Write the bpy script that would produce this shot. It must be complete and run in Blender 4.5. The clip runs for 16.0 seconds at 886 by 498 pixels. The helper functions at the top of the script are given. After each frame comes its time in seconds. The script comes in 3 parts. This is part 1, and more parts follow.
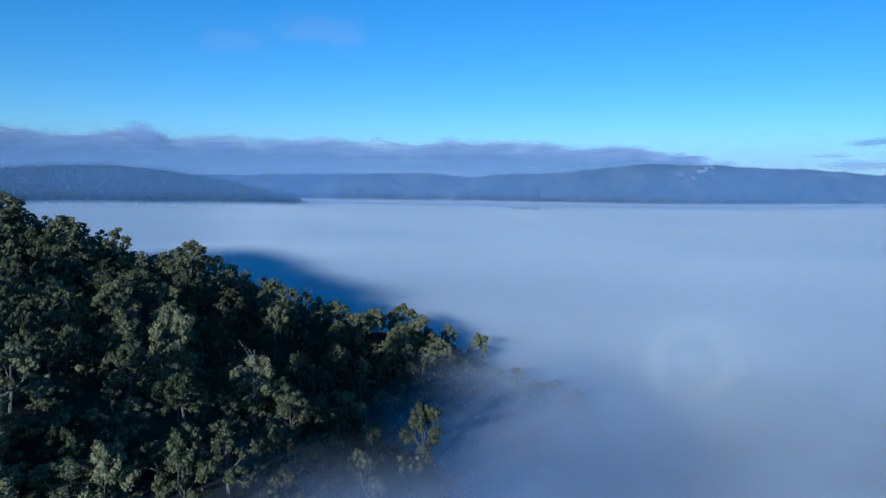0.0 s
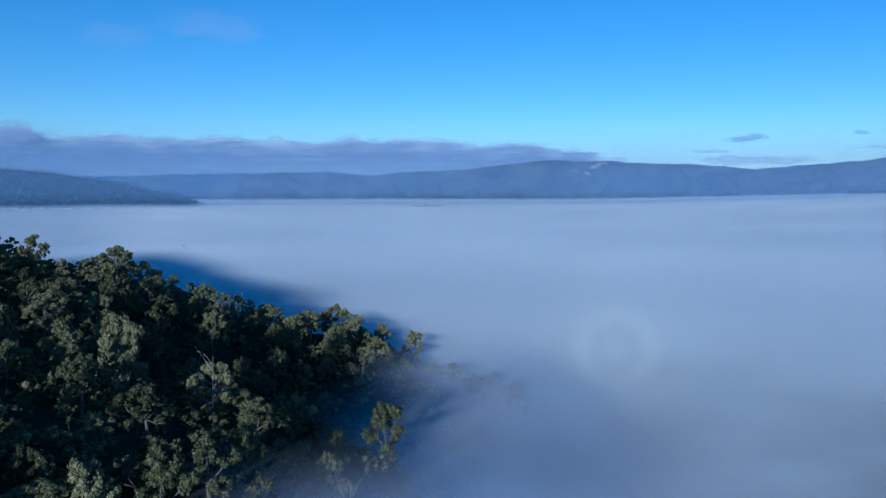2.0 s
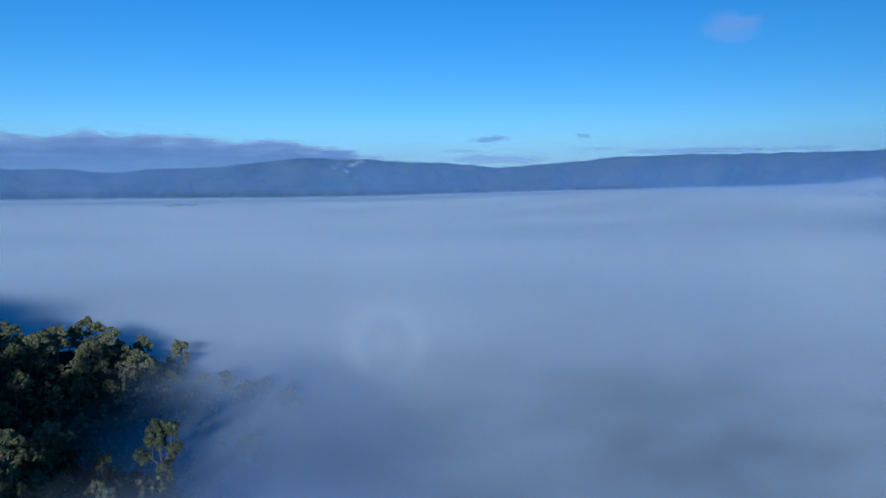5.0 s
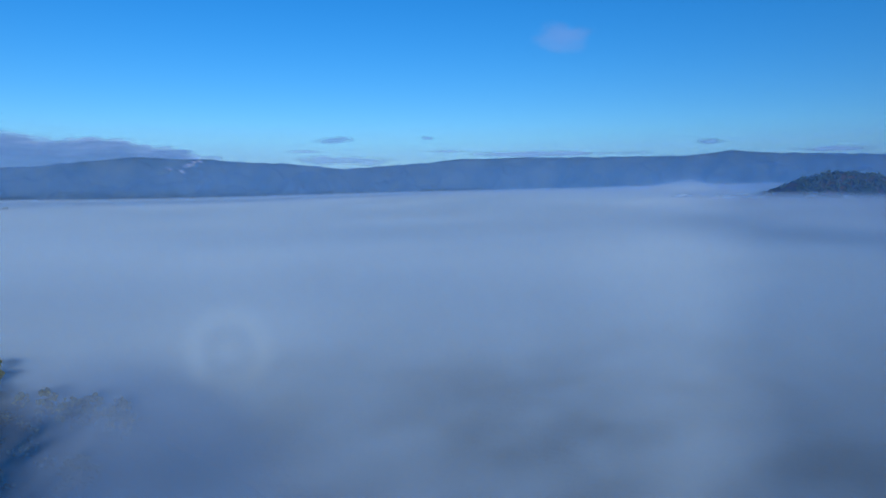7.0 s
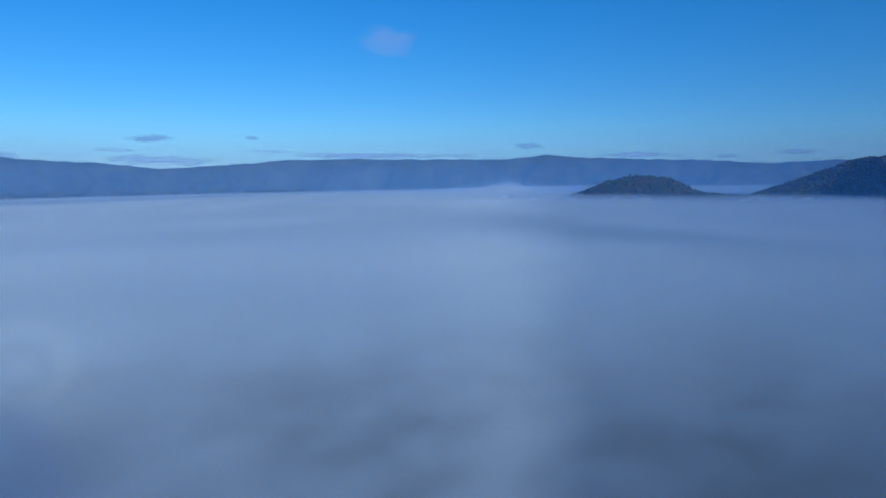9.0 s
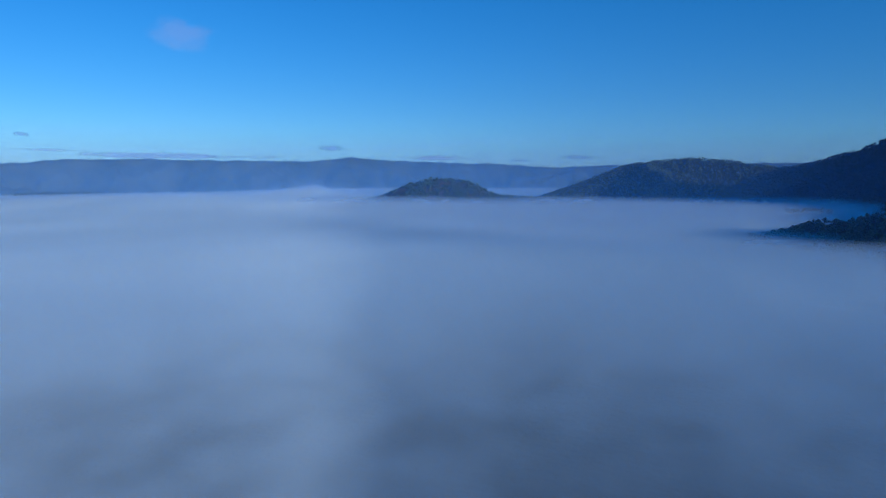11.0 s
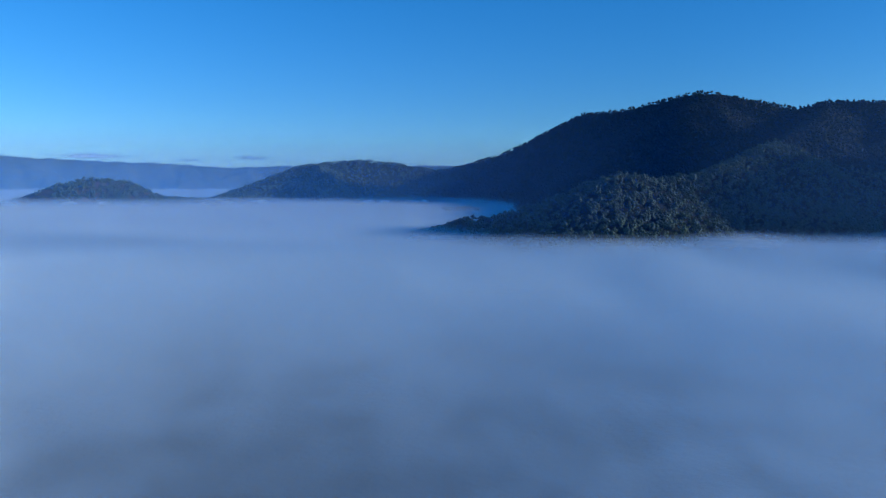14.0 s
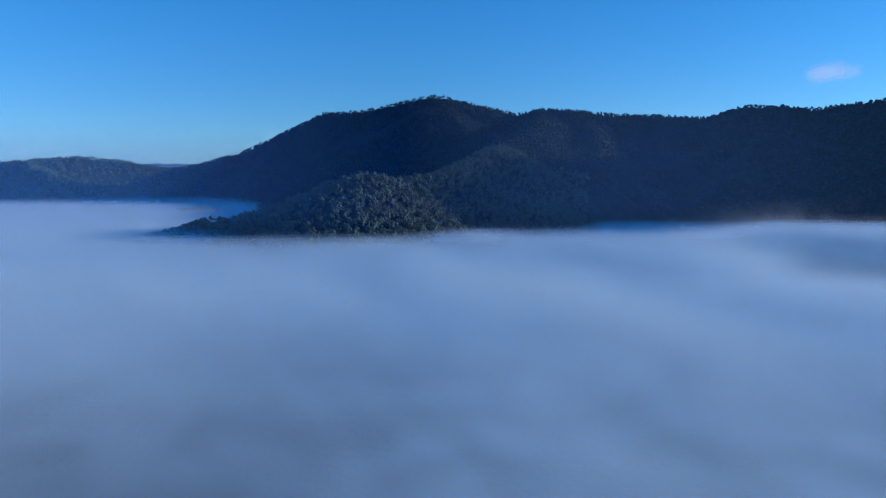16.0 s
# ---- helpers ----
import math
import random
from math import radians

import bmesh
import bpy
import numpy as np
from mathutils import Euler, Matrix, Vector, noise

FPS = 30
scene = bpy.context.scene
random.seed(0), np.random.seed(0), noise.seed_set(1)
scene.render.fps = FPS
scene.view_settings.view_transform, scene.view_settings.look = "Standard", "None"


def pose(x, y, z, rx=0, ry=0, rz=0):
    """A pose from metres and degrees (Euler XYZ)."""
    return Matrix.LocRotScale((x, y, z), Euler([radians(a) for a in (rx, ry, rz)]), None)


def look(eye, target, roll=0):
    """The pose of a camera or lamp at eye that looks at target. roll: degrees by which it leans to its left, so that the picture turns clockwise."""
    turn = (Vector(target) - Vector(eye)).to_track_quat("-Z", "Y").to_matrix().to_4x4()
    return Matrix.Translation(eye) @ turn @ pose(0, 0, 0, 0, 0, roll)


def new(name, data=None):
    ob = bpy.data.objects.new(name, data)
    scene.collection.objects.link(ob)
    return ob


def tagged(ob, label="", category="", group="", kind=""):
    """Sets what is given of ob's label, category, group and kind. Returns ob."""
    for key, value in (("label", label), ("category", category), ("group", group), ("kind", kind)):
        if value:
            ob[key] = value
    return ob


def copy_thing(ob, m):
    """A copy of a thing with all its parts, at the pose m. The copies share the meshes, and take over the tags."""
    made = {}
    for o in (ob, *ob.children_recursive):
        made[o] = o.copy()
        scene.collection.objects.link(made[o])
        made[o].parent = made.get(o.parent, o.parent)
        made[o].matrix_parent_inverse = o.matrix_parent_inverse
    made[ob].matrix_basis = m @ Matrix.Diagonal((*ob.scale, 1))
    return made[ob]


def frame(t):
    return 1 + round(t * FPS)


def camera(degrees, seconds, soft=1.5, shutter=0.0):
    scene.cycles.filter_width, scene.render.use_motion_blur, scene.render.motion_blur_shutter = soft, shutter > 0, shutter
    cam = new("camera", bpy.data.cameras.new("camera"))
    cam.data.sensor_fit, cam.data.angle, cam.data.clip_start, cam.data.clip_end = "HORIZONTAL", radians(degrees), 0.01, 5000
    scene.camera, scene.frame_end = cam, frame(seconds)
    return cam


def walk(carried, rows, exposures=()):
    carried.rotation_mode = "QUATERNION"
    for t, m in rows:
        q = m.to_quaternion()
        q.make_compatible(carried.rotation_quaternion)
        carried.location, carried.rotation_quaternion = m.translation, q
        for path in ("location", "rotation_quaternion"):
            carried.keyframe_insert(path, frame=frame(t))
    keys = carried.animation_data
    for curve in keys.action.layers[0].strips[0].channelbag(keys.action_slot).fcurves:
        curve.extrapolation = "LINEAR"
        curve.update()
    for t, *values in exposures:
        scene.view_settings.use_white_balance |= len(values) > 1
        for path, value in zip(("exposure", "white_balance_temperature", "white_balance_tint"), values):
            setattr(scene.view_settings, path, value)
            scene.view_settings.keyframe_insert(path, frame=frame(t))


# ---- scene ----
cam = camera(63.4, 16.0, soft=1.35)
# seconds, x, y, z, yaw, pitch, roll of the flying camera
PATH = (
    (0, 0.0, 0.0, 68.0, 0.00, -4.84, 0.78),
    (0.5, -4.3, -0.4, 68.0, -1.51, -4.83, 0.49),
    (1, -7.7, -0.6, 68.1, -3.39, -4.86, 0.28),
    (1.5, -10.4, -0.7, 68.1, -5.66, -4.89, 0.06),
    (2, -12.3, -0.7, 68.1, -7.88, -4.95, -0.07),
    (2.5, -13.8, -0.7, 68.2, -10.25, -5.02, -0.16),
    (3, -14.8, -0.7, 68.3, -13.23, -5.07, -0.15),
    (3.5, -15.6, -0.6, 68.5, -16.52, -5.12, -0.12),
    (4, -16.1, -0.6, 68.6, -20.29, -5.14, -0.16),
    (6.5, -17.0, -1.9, 69.0, -35.88, -5.16, -0.21),
    (7, -17.0, -2.6, 69.0, -39.15, -5.11, -0.14),
    (7.5, -17.0, -3.4, 69.0, -42.27, -5.11, -0.09),
    (8, -16.9, -4.4, 69.0, -45.76, -5.08, -0.05),
    (8.5, -16.7, -5.4, 69.0, -49.04, -5.05, 0.01),
    (9, -16.6, -6.3, 69.0, -52.70, -4.98, 0.09),
    (11.5, -16.2, -10.8, 69.0, -72.35, -4.75, 0.14),
    (12, -16.1, -11.6, 69.0, -76.68, -4.75, 0.07),
    (12.5, -16.0, -12.4, 69.0, -80.68, -4.72, 0.01),
    (13, -15.9, -13.4, 69.1, -85.03, -4.70, -0.03),
    (13.5, -15.8, -14.6, 69.0, -88.97, -4.67, -0.04),
    (14, -15.6, -16.0, 69.1, -93.46, -4.65, 0.02),
    (14.5, -15.2, -17.5, 69.1, -97.93, -4.69, -0.08),
    (15, -14.7, -19.1, 69.1, -102.67, -4.71, -0.14),
    (15.5, -14.1, -20.7, 69.1, -107.83, -4.72, -0.11),
    (16, -13.5, -22.3, 69.1, -113.47, -4.73, -0.17),
)
walk(cam, [(t, look((x, y, z),
                    (x - math.sin(radians(yw)) * math.cos(radians(pt)), y + math.cos(radians(yw)) * math.cos(radians(pt)),
                     z + math.sin(radians(pt))), rl)) for t, x, y, z, yw, pt, rl in PATH],
     exposures=((0, 0.43, 4820, 6), (4, 0.18, 4730, 7), (9, 0.06, 4640, 8), (12.5, 0.27, 4600, 8), (16, 0.74, 4940, 8)))

scene.cycles.transparent_max_bounces = 64

# ---- light: low morning sun behind the camera, clear sky ----
SUN_AZ, SUN_EL = 201.85, 12.5
world = bpy.data.worlds.new("sky")
scene.world = world
world.use_nodes = True
wn, wl = world.node_tree.nodes, world.node_tree.links
wn.clear()
w_out, w_bg, w_sky = wn.new("ShaderNodeOutputWorld"), wn.new("ShaderNodeBackground"), wn.new("ShaderNodeTexSky")
w_sky.sky_type, w_sky.sun_disc = "NISHITA", False
w_sky.sun_elevation, w_sky.sun_rotation = radians(SUN_EL), radians(SUN_AZ)
w_sky.altitude, w_sky.air_density, w_sky.dust_density, w_sky.ozone_density = 300, 1.0, 0.0, 4.0
w_hue = wn.new("ShaderNodeHueSaturation")
w_hue.inputs["Saturation"].default_value = 1.15
w_bg.inputs["Strength"].default_value = 0.088
wl.new(w_sky.outputs[0], w_hue.inputs["Color"])
wl.new(w_hue.outputs[0], w_bg.inputs["Color"])
wl.new(w_bg.outputs[0], w_out.inputs["Surface"])

sun = new("sun", bpy.data.lights.new("sun", "SUN"))
sun.data.energy, sun.data.angle, sun.data.color = 2.8, radians(2.0), (1.0, 0.88, 0.75)
to_sun = Vector((math.sin(radians(SUN_AZ)) * math.cos(radians(SUN_EL)), math.cos(radians(SUN_AZ)) * math.cos(radians(SUN_EL)),
                 math.sin(radians(SUN_EL))))
sun.matrix_world = look((0, 0, 600), Vector((0, 0, 600)) - to_sun)

# ---- materials ----


class Nodes:
    """A small writer of node materials."""

    def __init__(self, name):
        self.mat = bpy.data.materials.new(name)
        self.mat.use_nodes = True
        self.n, self.l = self.mat.node_tree.nodes, self.mat.node_tree.links
        self.n.clear()
        self.out = self.n.new("ShaderNodeOutputMaterial")
        self.pos = self.n.new("ShaderNodeNewGeometry").outputs["Position"]

    def link(self, a, b):
        self.l.new(a, b)

    def put(self, socket, v):
        if isinstance(v, bpy.types.NodeSocket):
            self.l.new(v, socket)
        else:
            socket.default_value = v

    def noise(self, scale, detail=4.0, rough=0.55, vector=None, stretch=(1, 1, 1), distort=0.0):
        m = self.n.new("ShaderNodeMapping")
        m.inputs["Scale"].default_value = stretch
        self.link(vector or self.pos, m.inputs["Vector"])
        t = self.n.new("ShaderNodeTexNoise")
        t.inputs["Scale"].default_value, t.inputs["Detail"].default_value = scale, detail
        t.inputs["Roughness"].default_value, t.inputs["Distortion"].default_value = rough, distort
        self.link(m.outputs[0], t.inputs["Vector"])
        return t.outputs["Fac"]

    def math(self, op, a, b=0.0, clamp=False):
        m = self.n.new("ShaderNodeMath")
        m.operation, m.use_clamp = op, clamp
        self.put(m.inputs[0], a), self.put(m.inputs[1], b)
        return m.outputs[0]

    def span(self, v, a0, a1, b0=0.0, b1=1.0, smooth=False):
        m = self.n.new("ShaderNodeMapRange")
        m.interpolation_type = "SMOOTHSTEP" if smooth else "LINEAR"
        self.put(m.inputs["Value"], v)
        for key, val in (("From Min", a0), ("From Max", a1), ("To Min", b0), ("To Max", b1)):
            m.inputs[key].default_value = val
        return m.outputs["Result"]

    def ramp(self, fac, *stops):
        r = self.n.new("ShaderNodeValToRGB")
        while len(r.color_ramp.elements) < len(stops):
            r.color_ramp.elements.new(0.5)
        for e, (p, c) in zip(r.color_ramp.elements, stops):
            e.position, e.color = p, (*c, 1)
        self.link(fac, r.inputs[0])
        return r.outputs[0]

    def mix(self, fac, a, b, mode="MIX"):
        m = self.n.new("ShaderNodeMix")
        m.data_type, m.blend_type = "RGBA", mode
        self.put(m.inputs[0], fac)
        self.put(m.inputs[6], a if isinstance(a, bpy.types.NodeSocket) else (*a, 1))
        self.put(m.inputs[7], b if isinstance(b, bpy.types.NodeSocket) else (*b, 1))
        return m.outputs[2]

    def bump(self, height, strength, distance):
        b = self.n.new("ShaderNodeBump")
        b.inputs["Strength"].default_value, b.inputs["Distance"].default_value = strength, distance
        self.link(height, b.inputs["Height"])
        return b.outputs[0]

    def surface(self, colour, rough=0.8, normal=None):
        p = self.n.new("ShaderNodeBsdfPrincipled")
        self.put(p.inputs["Base Color"], colour)
        self.put(p.inputs["Roughness"], rough)
        p.inputs["Specular IOR Level"].default_value = 0.2
        if normal:
            self.link(normal, p.inputs["Normal"])
        self.link(p.outputs[0], self.out.inputs[0])
        return self.mat

    def misty(self, colour, cover, lean=0.0, rough=0.0, through_light=False):
        """Droplets that scatter light and let the rest through."""
        d, t, m = self.n.new("ShaderNodeBsdfDiffuse"), self.n.new("ShaderNodeBsdfTransparent"), self.n.new("ShaderNodeMixShader")
        self.put(d.inputs["Color"], colour if isinstance(colour, bpy.types.NodeSocket) else (*colour, 1))
        d.inputs["Roughness"].default_value = rough
        self.put(m.inputs[0], cover)
        if lean:  # droplets take light from the side as well, so the sheet leans to the sun
            v, unit = self.n.new("ShaderNodeMix"), self.n.new("ShaderNodeVectorMath")
            v.data_type, unit.operation = "VECTOR", "NORMALIZE"
            self.put(v.inputs[0], lean)
            v.inputs[4].default_value, v.inputs[5].default_value = (0, 0, 1), to_sun
            self.link(v.outputs[1], unit.inputs[0])
            self.link(unit.outputs[0], d.inputs["Normal"])
        shade = d.outputs[0]
        if through_light:  # lit from behind as well
            tr, add = self.n.new("ShaderNodeBsdfTranslucent"), self.n.new("ShaderNodeAddShader")
            self.put(tr.inputs["Color"], colour if isinstance(colour, bpy.types.NodeSocket) else (*colour, 1))
            self.link(shade, add.inputs[0]), self.link(tr.outputs[0], add.inputs[1])
            shade = add.outputs[0]
        self.link(t.outputs[0], m.inputs[1]), self.link(shade, m.inputs[2])
        self.link(m.outputs[0], self.out.inputs[0])
        return self.mat


def foliage(name, dark, mid, light, grain=0.12):
    k = Nodes(name)
    island = k.n.new("ShaderNodeNewGeometry").outputs["Random Per Island"]
    whole = k.n.new("ShaderNodeObjectInfo").outputs["Random"]
    a = k.math("ADD", k.math("MULTIPLY", island, 0.34), k.math("MULTIPLY", whole, 0.38))
    a = k.math("ADD", a, k.math("MULTIPLY", k.noise(grain, 3), 0.35))
    c = k.ramp(a, (0.15, dark), (0.5, mid), (0.95, light))
    return k.surface(c, 0.75)


def forest_floor(name, a, b, scale=0.05):
    k = Nodes(name)
    n1, n2 = k.noise(scale, 6), k.noise(scale * 12, 4)
    c = k.mix(k.math("MULTIPLY", n2, 0.8), k.ramp(n1, (0.3, a), (0.7, b)), tuple(0.5 * v for v in a))
    return k.surface(c, 0.95, k.bump(n2, 0.6, 1.5))


# fixed point round which the glory and fogbow are painted into the fog
GLORY_EYE = Vector((-14.5, -2.0, 68.5))


def fog_cover(name, near, far):
    """One sheet of fog, thin over the near valley, thick farther out, with drifting streaks."""
    k = Nodes(name)
    r = k.n.new("ShaderNodeVectorMath")
    r.operation = "LENGTH"
    k.link(k.pos, r.inputs[0])
    far_off = k.span(r.outputs["Value"], 130, 800, 0, 1, True)
    streak = k.noise(0.0045, 3, 0.45, stretch=(1, 1.8, 3), distort=0.6)
    big = k.noise(0.0016, 3, 0.5, stretch=(1, 1, 3))
    thin = k.span(k.math("ADD", k.math("MULTIPLY", streak, 0.5), k.math("MULTIPLY", big, 0.6)), 0.3, 0.8, 0.6, 1.4)
    base = k.span(far_off, 0, 1, -math.log(1 - near), -math.log(1 - far))
    lumps = k.math("ADD", k.math("MULTIPLY", k.noise(0.016, 2.0, 0.5, stretch=(1, 1.2, 3.0)), 0.5), k.math("MULTIPLY", k.noise(0.042, 3.0, 0.55, stretch=(1, 1.2, 2.5)), 0.5))
    puffs = k.span(lumps, 0.36, 0.64, 0.58, 1.42, True)
    thin = k.math("MULTIPLY", thin, k.mix(k.span(r.outputs["Value"], 150, 480, 0, 1, True), puffs, (1, 1, 1)))
    sep = k.n.new("ShaderNodeSeparateXYZ")
    k.link(k.pos, sep.inputs[0])
    turn = k.math("MULTIPLY", k.math("ARCTAN2", sep.outputs["X"], sep.outputs["Y"]), 57.29578)
    # fog thinned across this sector to darken it, for its weaker scattered light
    dim_sector = k.math("MULTIPLY", k.span(turn, 58, 80, 0, 1, True), k.span(turn, 100, 122, 1, 0, True))
    dim_sector = k.math("MULTIPLY", dim_sector, k.span(r.outputs["Value"], 950, 1600, 0.3, 0, True))
    cover = k.math("SUBTRACT", 1.0, k.math("POWER", math.e, k.math("MAXIMUM", k.math("MULTIPLY", k.math("MULTIPLY", base, thin), -1.0), -0.275)))
    cover = k.math("MULTIPLY", cover, k.math("SUBTRACT", 1.0, dim_sector))
    # the fog thins out against the warm near slope
    slope = k.math("MAXIMUM", k.span(sep.outputs["X"], -34, 26, 0.3, 1.0, True), k.span(sep.outputs["Y"], 235, 285, 0.0, 1.0, True))
    cover = k.math("MULTIPLY", cover, slope)
    # torn hollow in the fog below the mountain, thinned to darken it like shade
    torn = k.math("MULTIPLY", k.math("SUBTRACT", k.noise(0.006, 4, 0.6), 0.5), 420.0)
    rim = k.math("ADD", r.outputs["Value"], torn)
    hollow = k.math("MULTIPLY", k.span(k.math("ADD", turn, k.math("MULTIPLY", torn, 0.03)), 135, 144, 0, 0.7, True), k.span(turn, 160, 175, 1, 0, True))
    hollow = k.math("MULTIPLY", hollow, k.math("MULTIPLY", k.span(rim, 560, 680, 0, 1, True), k.span(rim, 790, 900, 1, 0, True)))
    cover = k.math("MULTIPLY", cover, k.math("SUBTRACT", 1.0, hollow))
    # light thrown back sunwards by droplets, with ring and forty-degree bow, painted via normals
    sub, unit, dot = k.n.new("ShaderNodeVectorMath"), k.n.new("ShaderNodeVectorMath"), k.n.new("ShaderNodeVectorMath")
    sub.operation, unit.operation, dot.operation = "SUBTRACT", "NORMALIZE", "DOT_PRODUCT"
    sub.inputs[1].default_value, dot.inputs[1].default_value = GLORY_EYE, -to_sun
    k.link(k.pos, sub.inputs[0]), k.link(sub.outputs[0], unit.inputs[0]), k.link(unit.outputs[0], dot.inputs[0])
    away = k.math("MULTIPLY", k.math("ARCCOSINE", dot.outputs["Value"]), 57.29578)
    glory_lean = k.ramp(k.span(away, 0, 8), *((p / 8, (2 * q + 0.3,) * 3) for p, q in ((0, 0.3), (0.6, 0.24), (1.2, 0.19), (1.7, 0.2), (2.3, 0.34), (2.8, 0.34), (3.6, 0.19), (8, 0.12))))
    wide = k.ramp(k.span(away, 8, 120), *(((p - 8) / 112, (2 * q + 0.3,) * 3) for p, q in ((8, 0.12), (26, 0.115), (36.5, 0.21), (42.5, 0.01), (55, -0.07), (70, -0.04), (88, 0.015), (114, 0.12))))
    lean = k.span(k.mix(k.math("GREATER_THAN", away, 8.0), glory_lean, wide), 0, 1, -0.15, 0.35)
    # long low swells turn the fog's surface a little to and from the sun
    swell = k.math("ADD", k.math("MULTIPLY", k.noise(0.006, 3, 0.5, stretch=(0.45, 1.5, 1)), 0.6), k.math("MULTIPLY", k.noise(0.0017, 2, 0.5, stretch=(0.5, 1.4, 1)), 0.5))
    swell = k.math("MULTIPLY", k.span(swell, 0.43, 0.67, -0.1, 0.1), k.span(r.outputs["Value"], 200, 500, 0.3, 1.0, True))
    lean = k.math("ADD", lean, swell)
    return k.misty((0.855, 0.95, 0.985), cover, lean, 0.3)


LEAF = foliage("leaf", (0.018, 0.026, 0.012), (0.09, 0.1, 0.047), (0.28, 0.268, 0.135))
LEAF_FAR = foliage("leaf_far", (0.04, 0.055, 0.032), (0.08, 0.1, 0.055), (0.135, 0.155, 0.095), 0.02)
# darker copy of leaf_far with the mountain's shade put into the colour
LEAF_SHADED = foliage("leaf_shaded", (0.02, 0.029, 0.021), (0.036, 0.046, 0.03), (0.068, 0.076, 0.048), 0.02)
BARK = Nodes("bark")
BARK = BARK.surface(BARK.ramp(BARK.noise(3.0, 5), (0.3, (0.08, 0.07, 0.06)), (0.7, (0.22, 0.2, 0.17))), 0.9)
DEADWOOD = Nodes("deadwood")
DEADWOOD = DEADWOOD.surface(DEADWOOD.ramp(DEADWOOD.noise(4.0, 5), (0.3, (0.28, 0.26, 0.24)), (0.7, (0.5, 0.47, 0.44))), 0.9)
FLOOR = forest_floor("forest_floor", (0.02, 0.028, 0.014), (0.05, 0.05, 0.028))
FIELD = forest_floor("valley_floor", (0.04, 0.036, 0.022), (0.1, 0.08, 0.05), 0.012)
BARE = forest_floor("bare_slope", (0.09, 0.06, 0.038), (0.24, 0.14, 0.09), 0.02)
RANGE = forest_floor("far_forest", (0.012, 0.025, 0.016), (0.17, 0.17, 0.11), 0.006)

# ---- shapes of the land ----


def lattice(ix, iy, seed):
    h = (ix * 374761393 + iy * 668265263 + seed * 974711) & 0x7FFFFFFF
    h = ((h ^ (h >> 13)) * 1274126177) & 0x7FFFFFFF
    return ((h ^ (h >> 16)) & 0xFFFF) / 65535.0


def value_noise(x, y, seed=0):
    ix, iy = np.floor(x).astype(np.int64), np.floor(y).astype(np.int64)
    fx, fy = x - ix, y - iy
    fx, fy = fx * fx * (3 - 2 * fx), fy * fy * (3 - 2 * fy)
    a, b = lattice(ix, iy, seed), lattice(ix + 1, iy, seed)
    c, d = lattice(ix, iy + 1, seed), lattice(ix + 1, iy + 1, seed)
    return (a * (1 - fx) + b * fx) * (1 - fy) + (c * (1 - fx) + d * fx) * fy


def fbm(x, y, size, seed=0, octaves=4):
    """Noise from about -1 to 1, in lumps of that size."""
    total, amp, norm = 0.0, 1.0, 0.0
    for o in range(octaves):
        total = total + amp * (2 * value_noise(x / size + 17.3 * o, y / size - 9.1 * o, seed + o) - 1)
        norm += amp
        amp, size = amp * 0.5, size * 0.5
    return total / norm * 1.6


def smooth(v, a, b):
    u = np.clip((v - a) / (b - a), 0, 1)
    return u * u * (3 - 2 * u)


def table(az, pairs):
    return np.interp(az, [p[0] for p in pairs], [p[1] for p in pairs])


EYE = 68.0


def polar(az, d):
    return d * np.sin(np.radians(az)), d * np.cos(np.radians(az))


def bearing(x, y):
    return np.degrees(np.arctan2(x, y)), np.hypot(x, y)


def sheet(name, x, y, z, material, wrap=False):
    """A grid of points, rows by columns, as one smooth mesh."""
    rows, cols = x.shape
    v = np.stack([x, y, z], -1).reshape(-1, 3)
    i = np.arange(rows - 1)[:, None] * cols
    j = np.arange(cols if wrap else cols - 1)[None, :]
    k = (j + 1) % cols
    f = np.stack([i + j, i + k, i + cols + k, i + cols + j], -1).reshape(-1, 4)
    return solid(name, v, f, material)


def solid(name, v, f, material, smooth_faces=True):
    me = bpy.data.meshes.new(name)
    me.vertices.add(len(v))
    me.vertices.foreach_set("co", np.asarray(v, np.float32).ravel())
    n = f.shape[1]
    me.loops.add(f.size)
    me.polygons.add(len(f))
    me.loops.foreach_set("vertex_index", np.asarray(f, np.int32).ravel())
    me.polygons.foreach_set("loop_start", np.arange(0, f.size, n, dtype=np.int32))
    me.polygons.foreach_set("use_smooth", np.full(len(f), smooth_faces))
    me.materials.append(material)
    me.update(calc_edges=True)
    me.validate()
    return new(name, me)


# Skylines: bearing (clockwise from +y) and rise over the camera's level, in degrees
RANGE_LINE = ((-48, 1.0), (-30, 0.9), (-16, 0.85), (-12.6, 1.04), (-8.3, 1.11), (-3.9, 1.23), (-1.2, 1.22), (2, 0.99), (4.7, 1.25),
              (9.5, 1.44), (12.1, 1.76), (14.2, 1.98), (16.5, 2.2), (18.5, 2.05), (20.4, 2.05), (23, 1.88), (27, 1.75), (31.1, 1.33),
              (35.4, 1.65), (41.1, 2.16), (45.6, 2.25), (51, 2.19), (55.4, 2.25), (58, 2.27), (60.8, 2.58), (63.8, 2.37),
              (67.8, 2.23), (73, 2.08), (76.9, 1.8), (80.5, 1.98), (84, 2.1), (100, 2.0))
LEFT_LINE = ((-50, 0.5), (-40, 0.8), (-31.6, 1.02), (-28.3, 1.39), (-24.7, 1.45), (-20.9, 1.13), (-16.8, 0.42), (-13.9, -0.3), (-11.4, -1.0), (-9.3, -1.9))
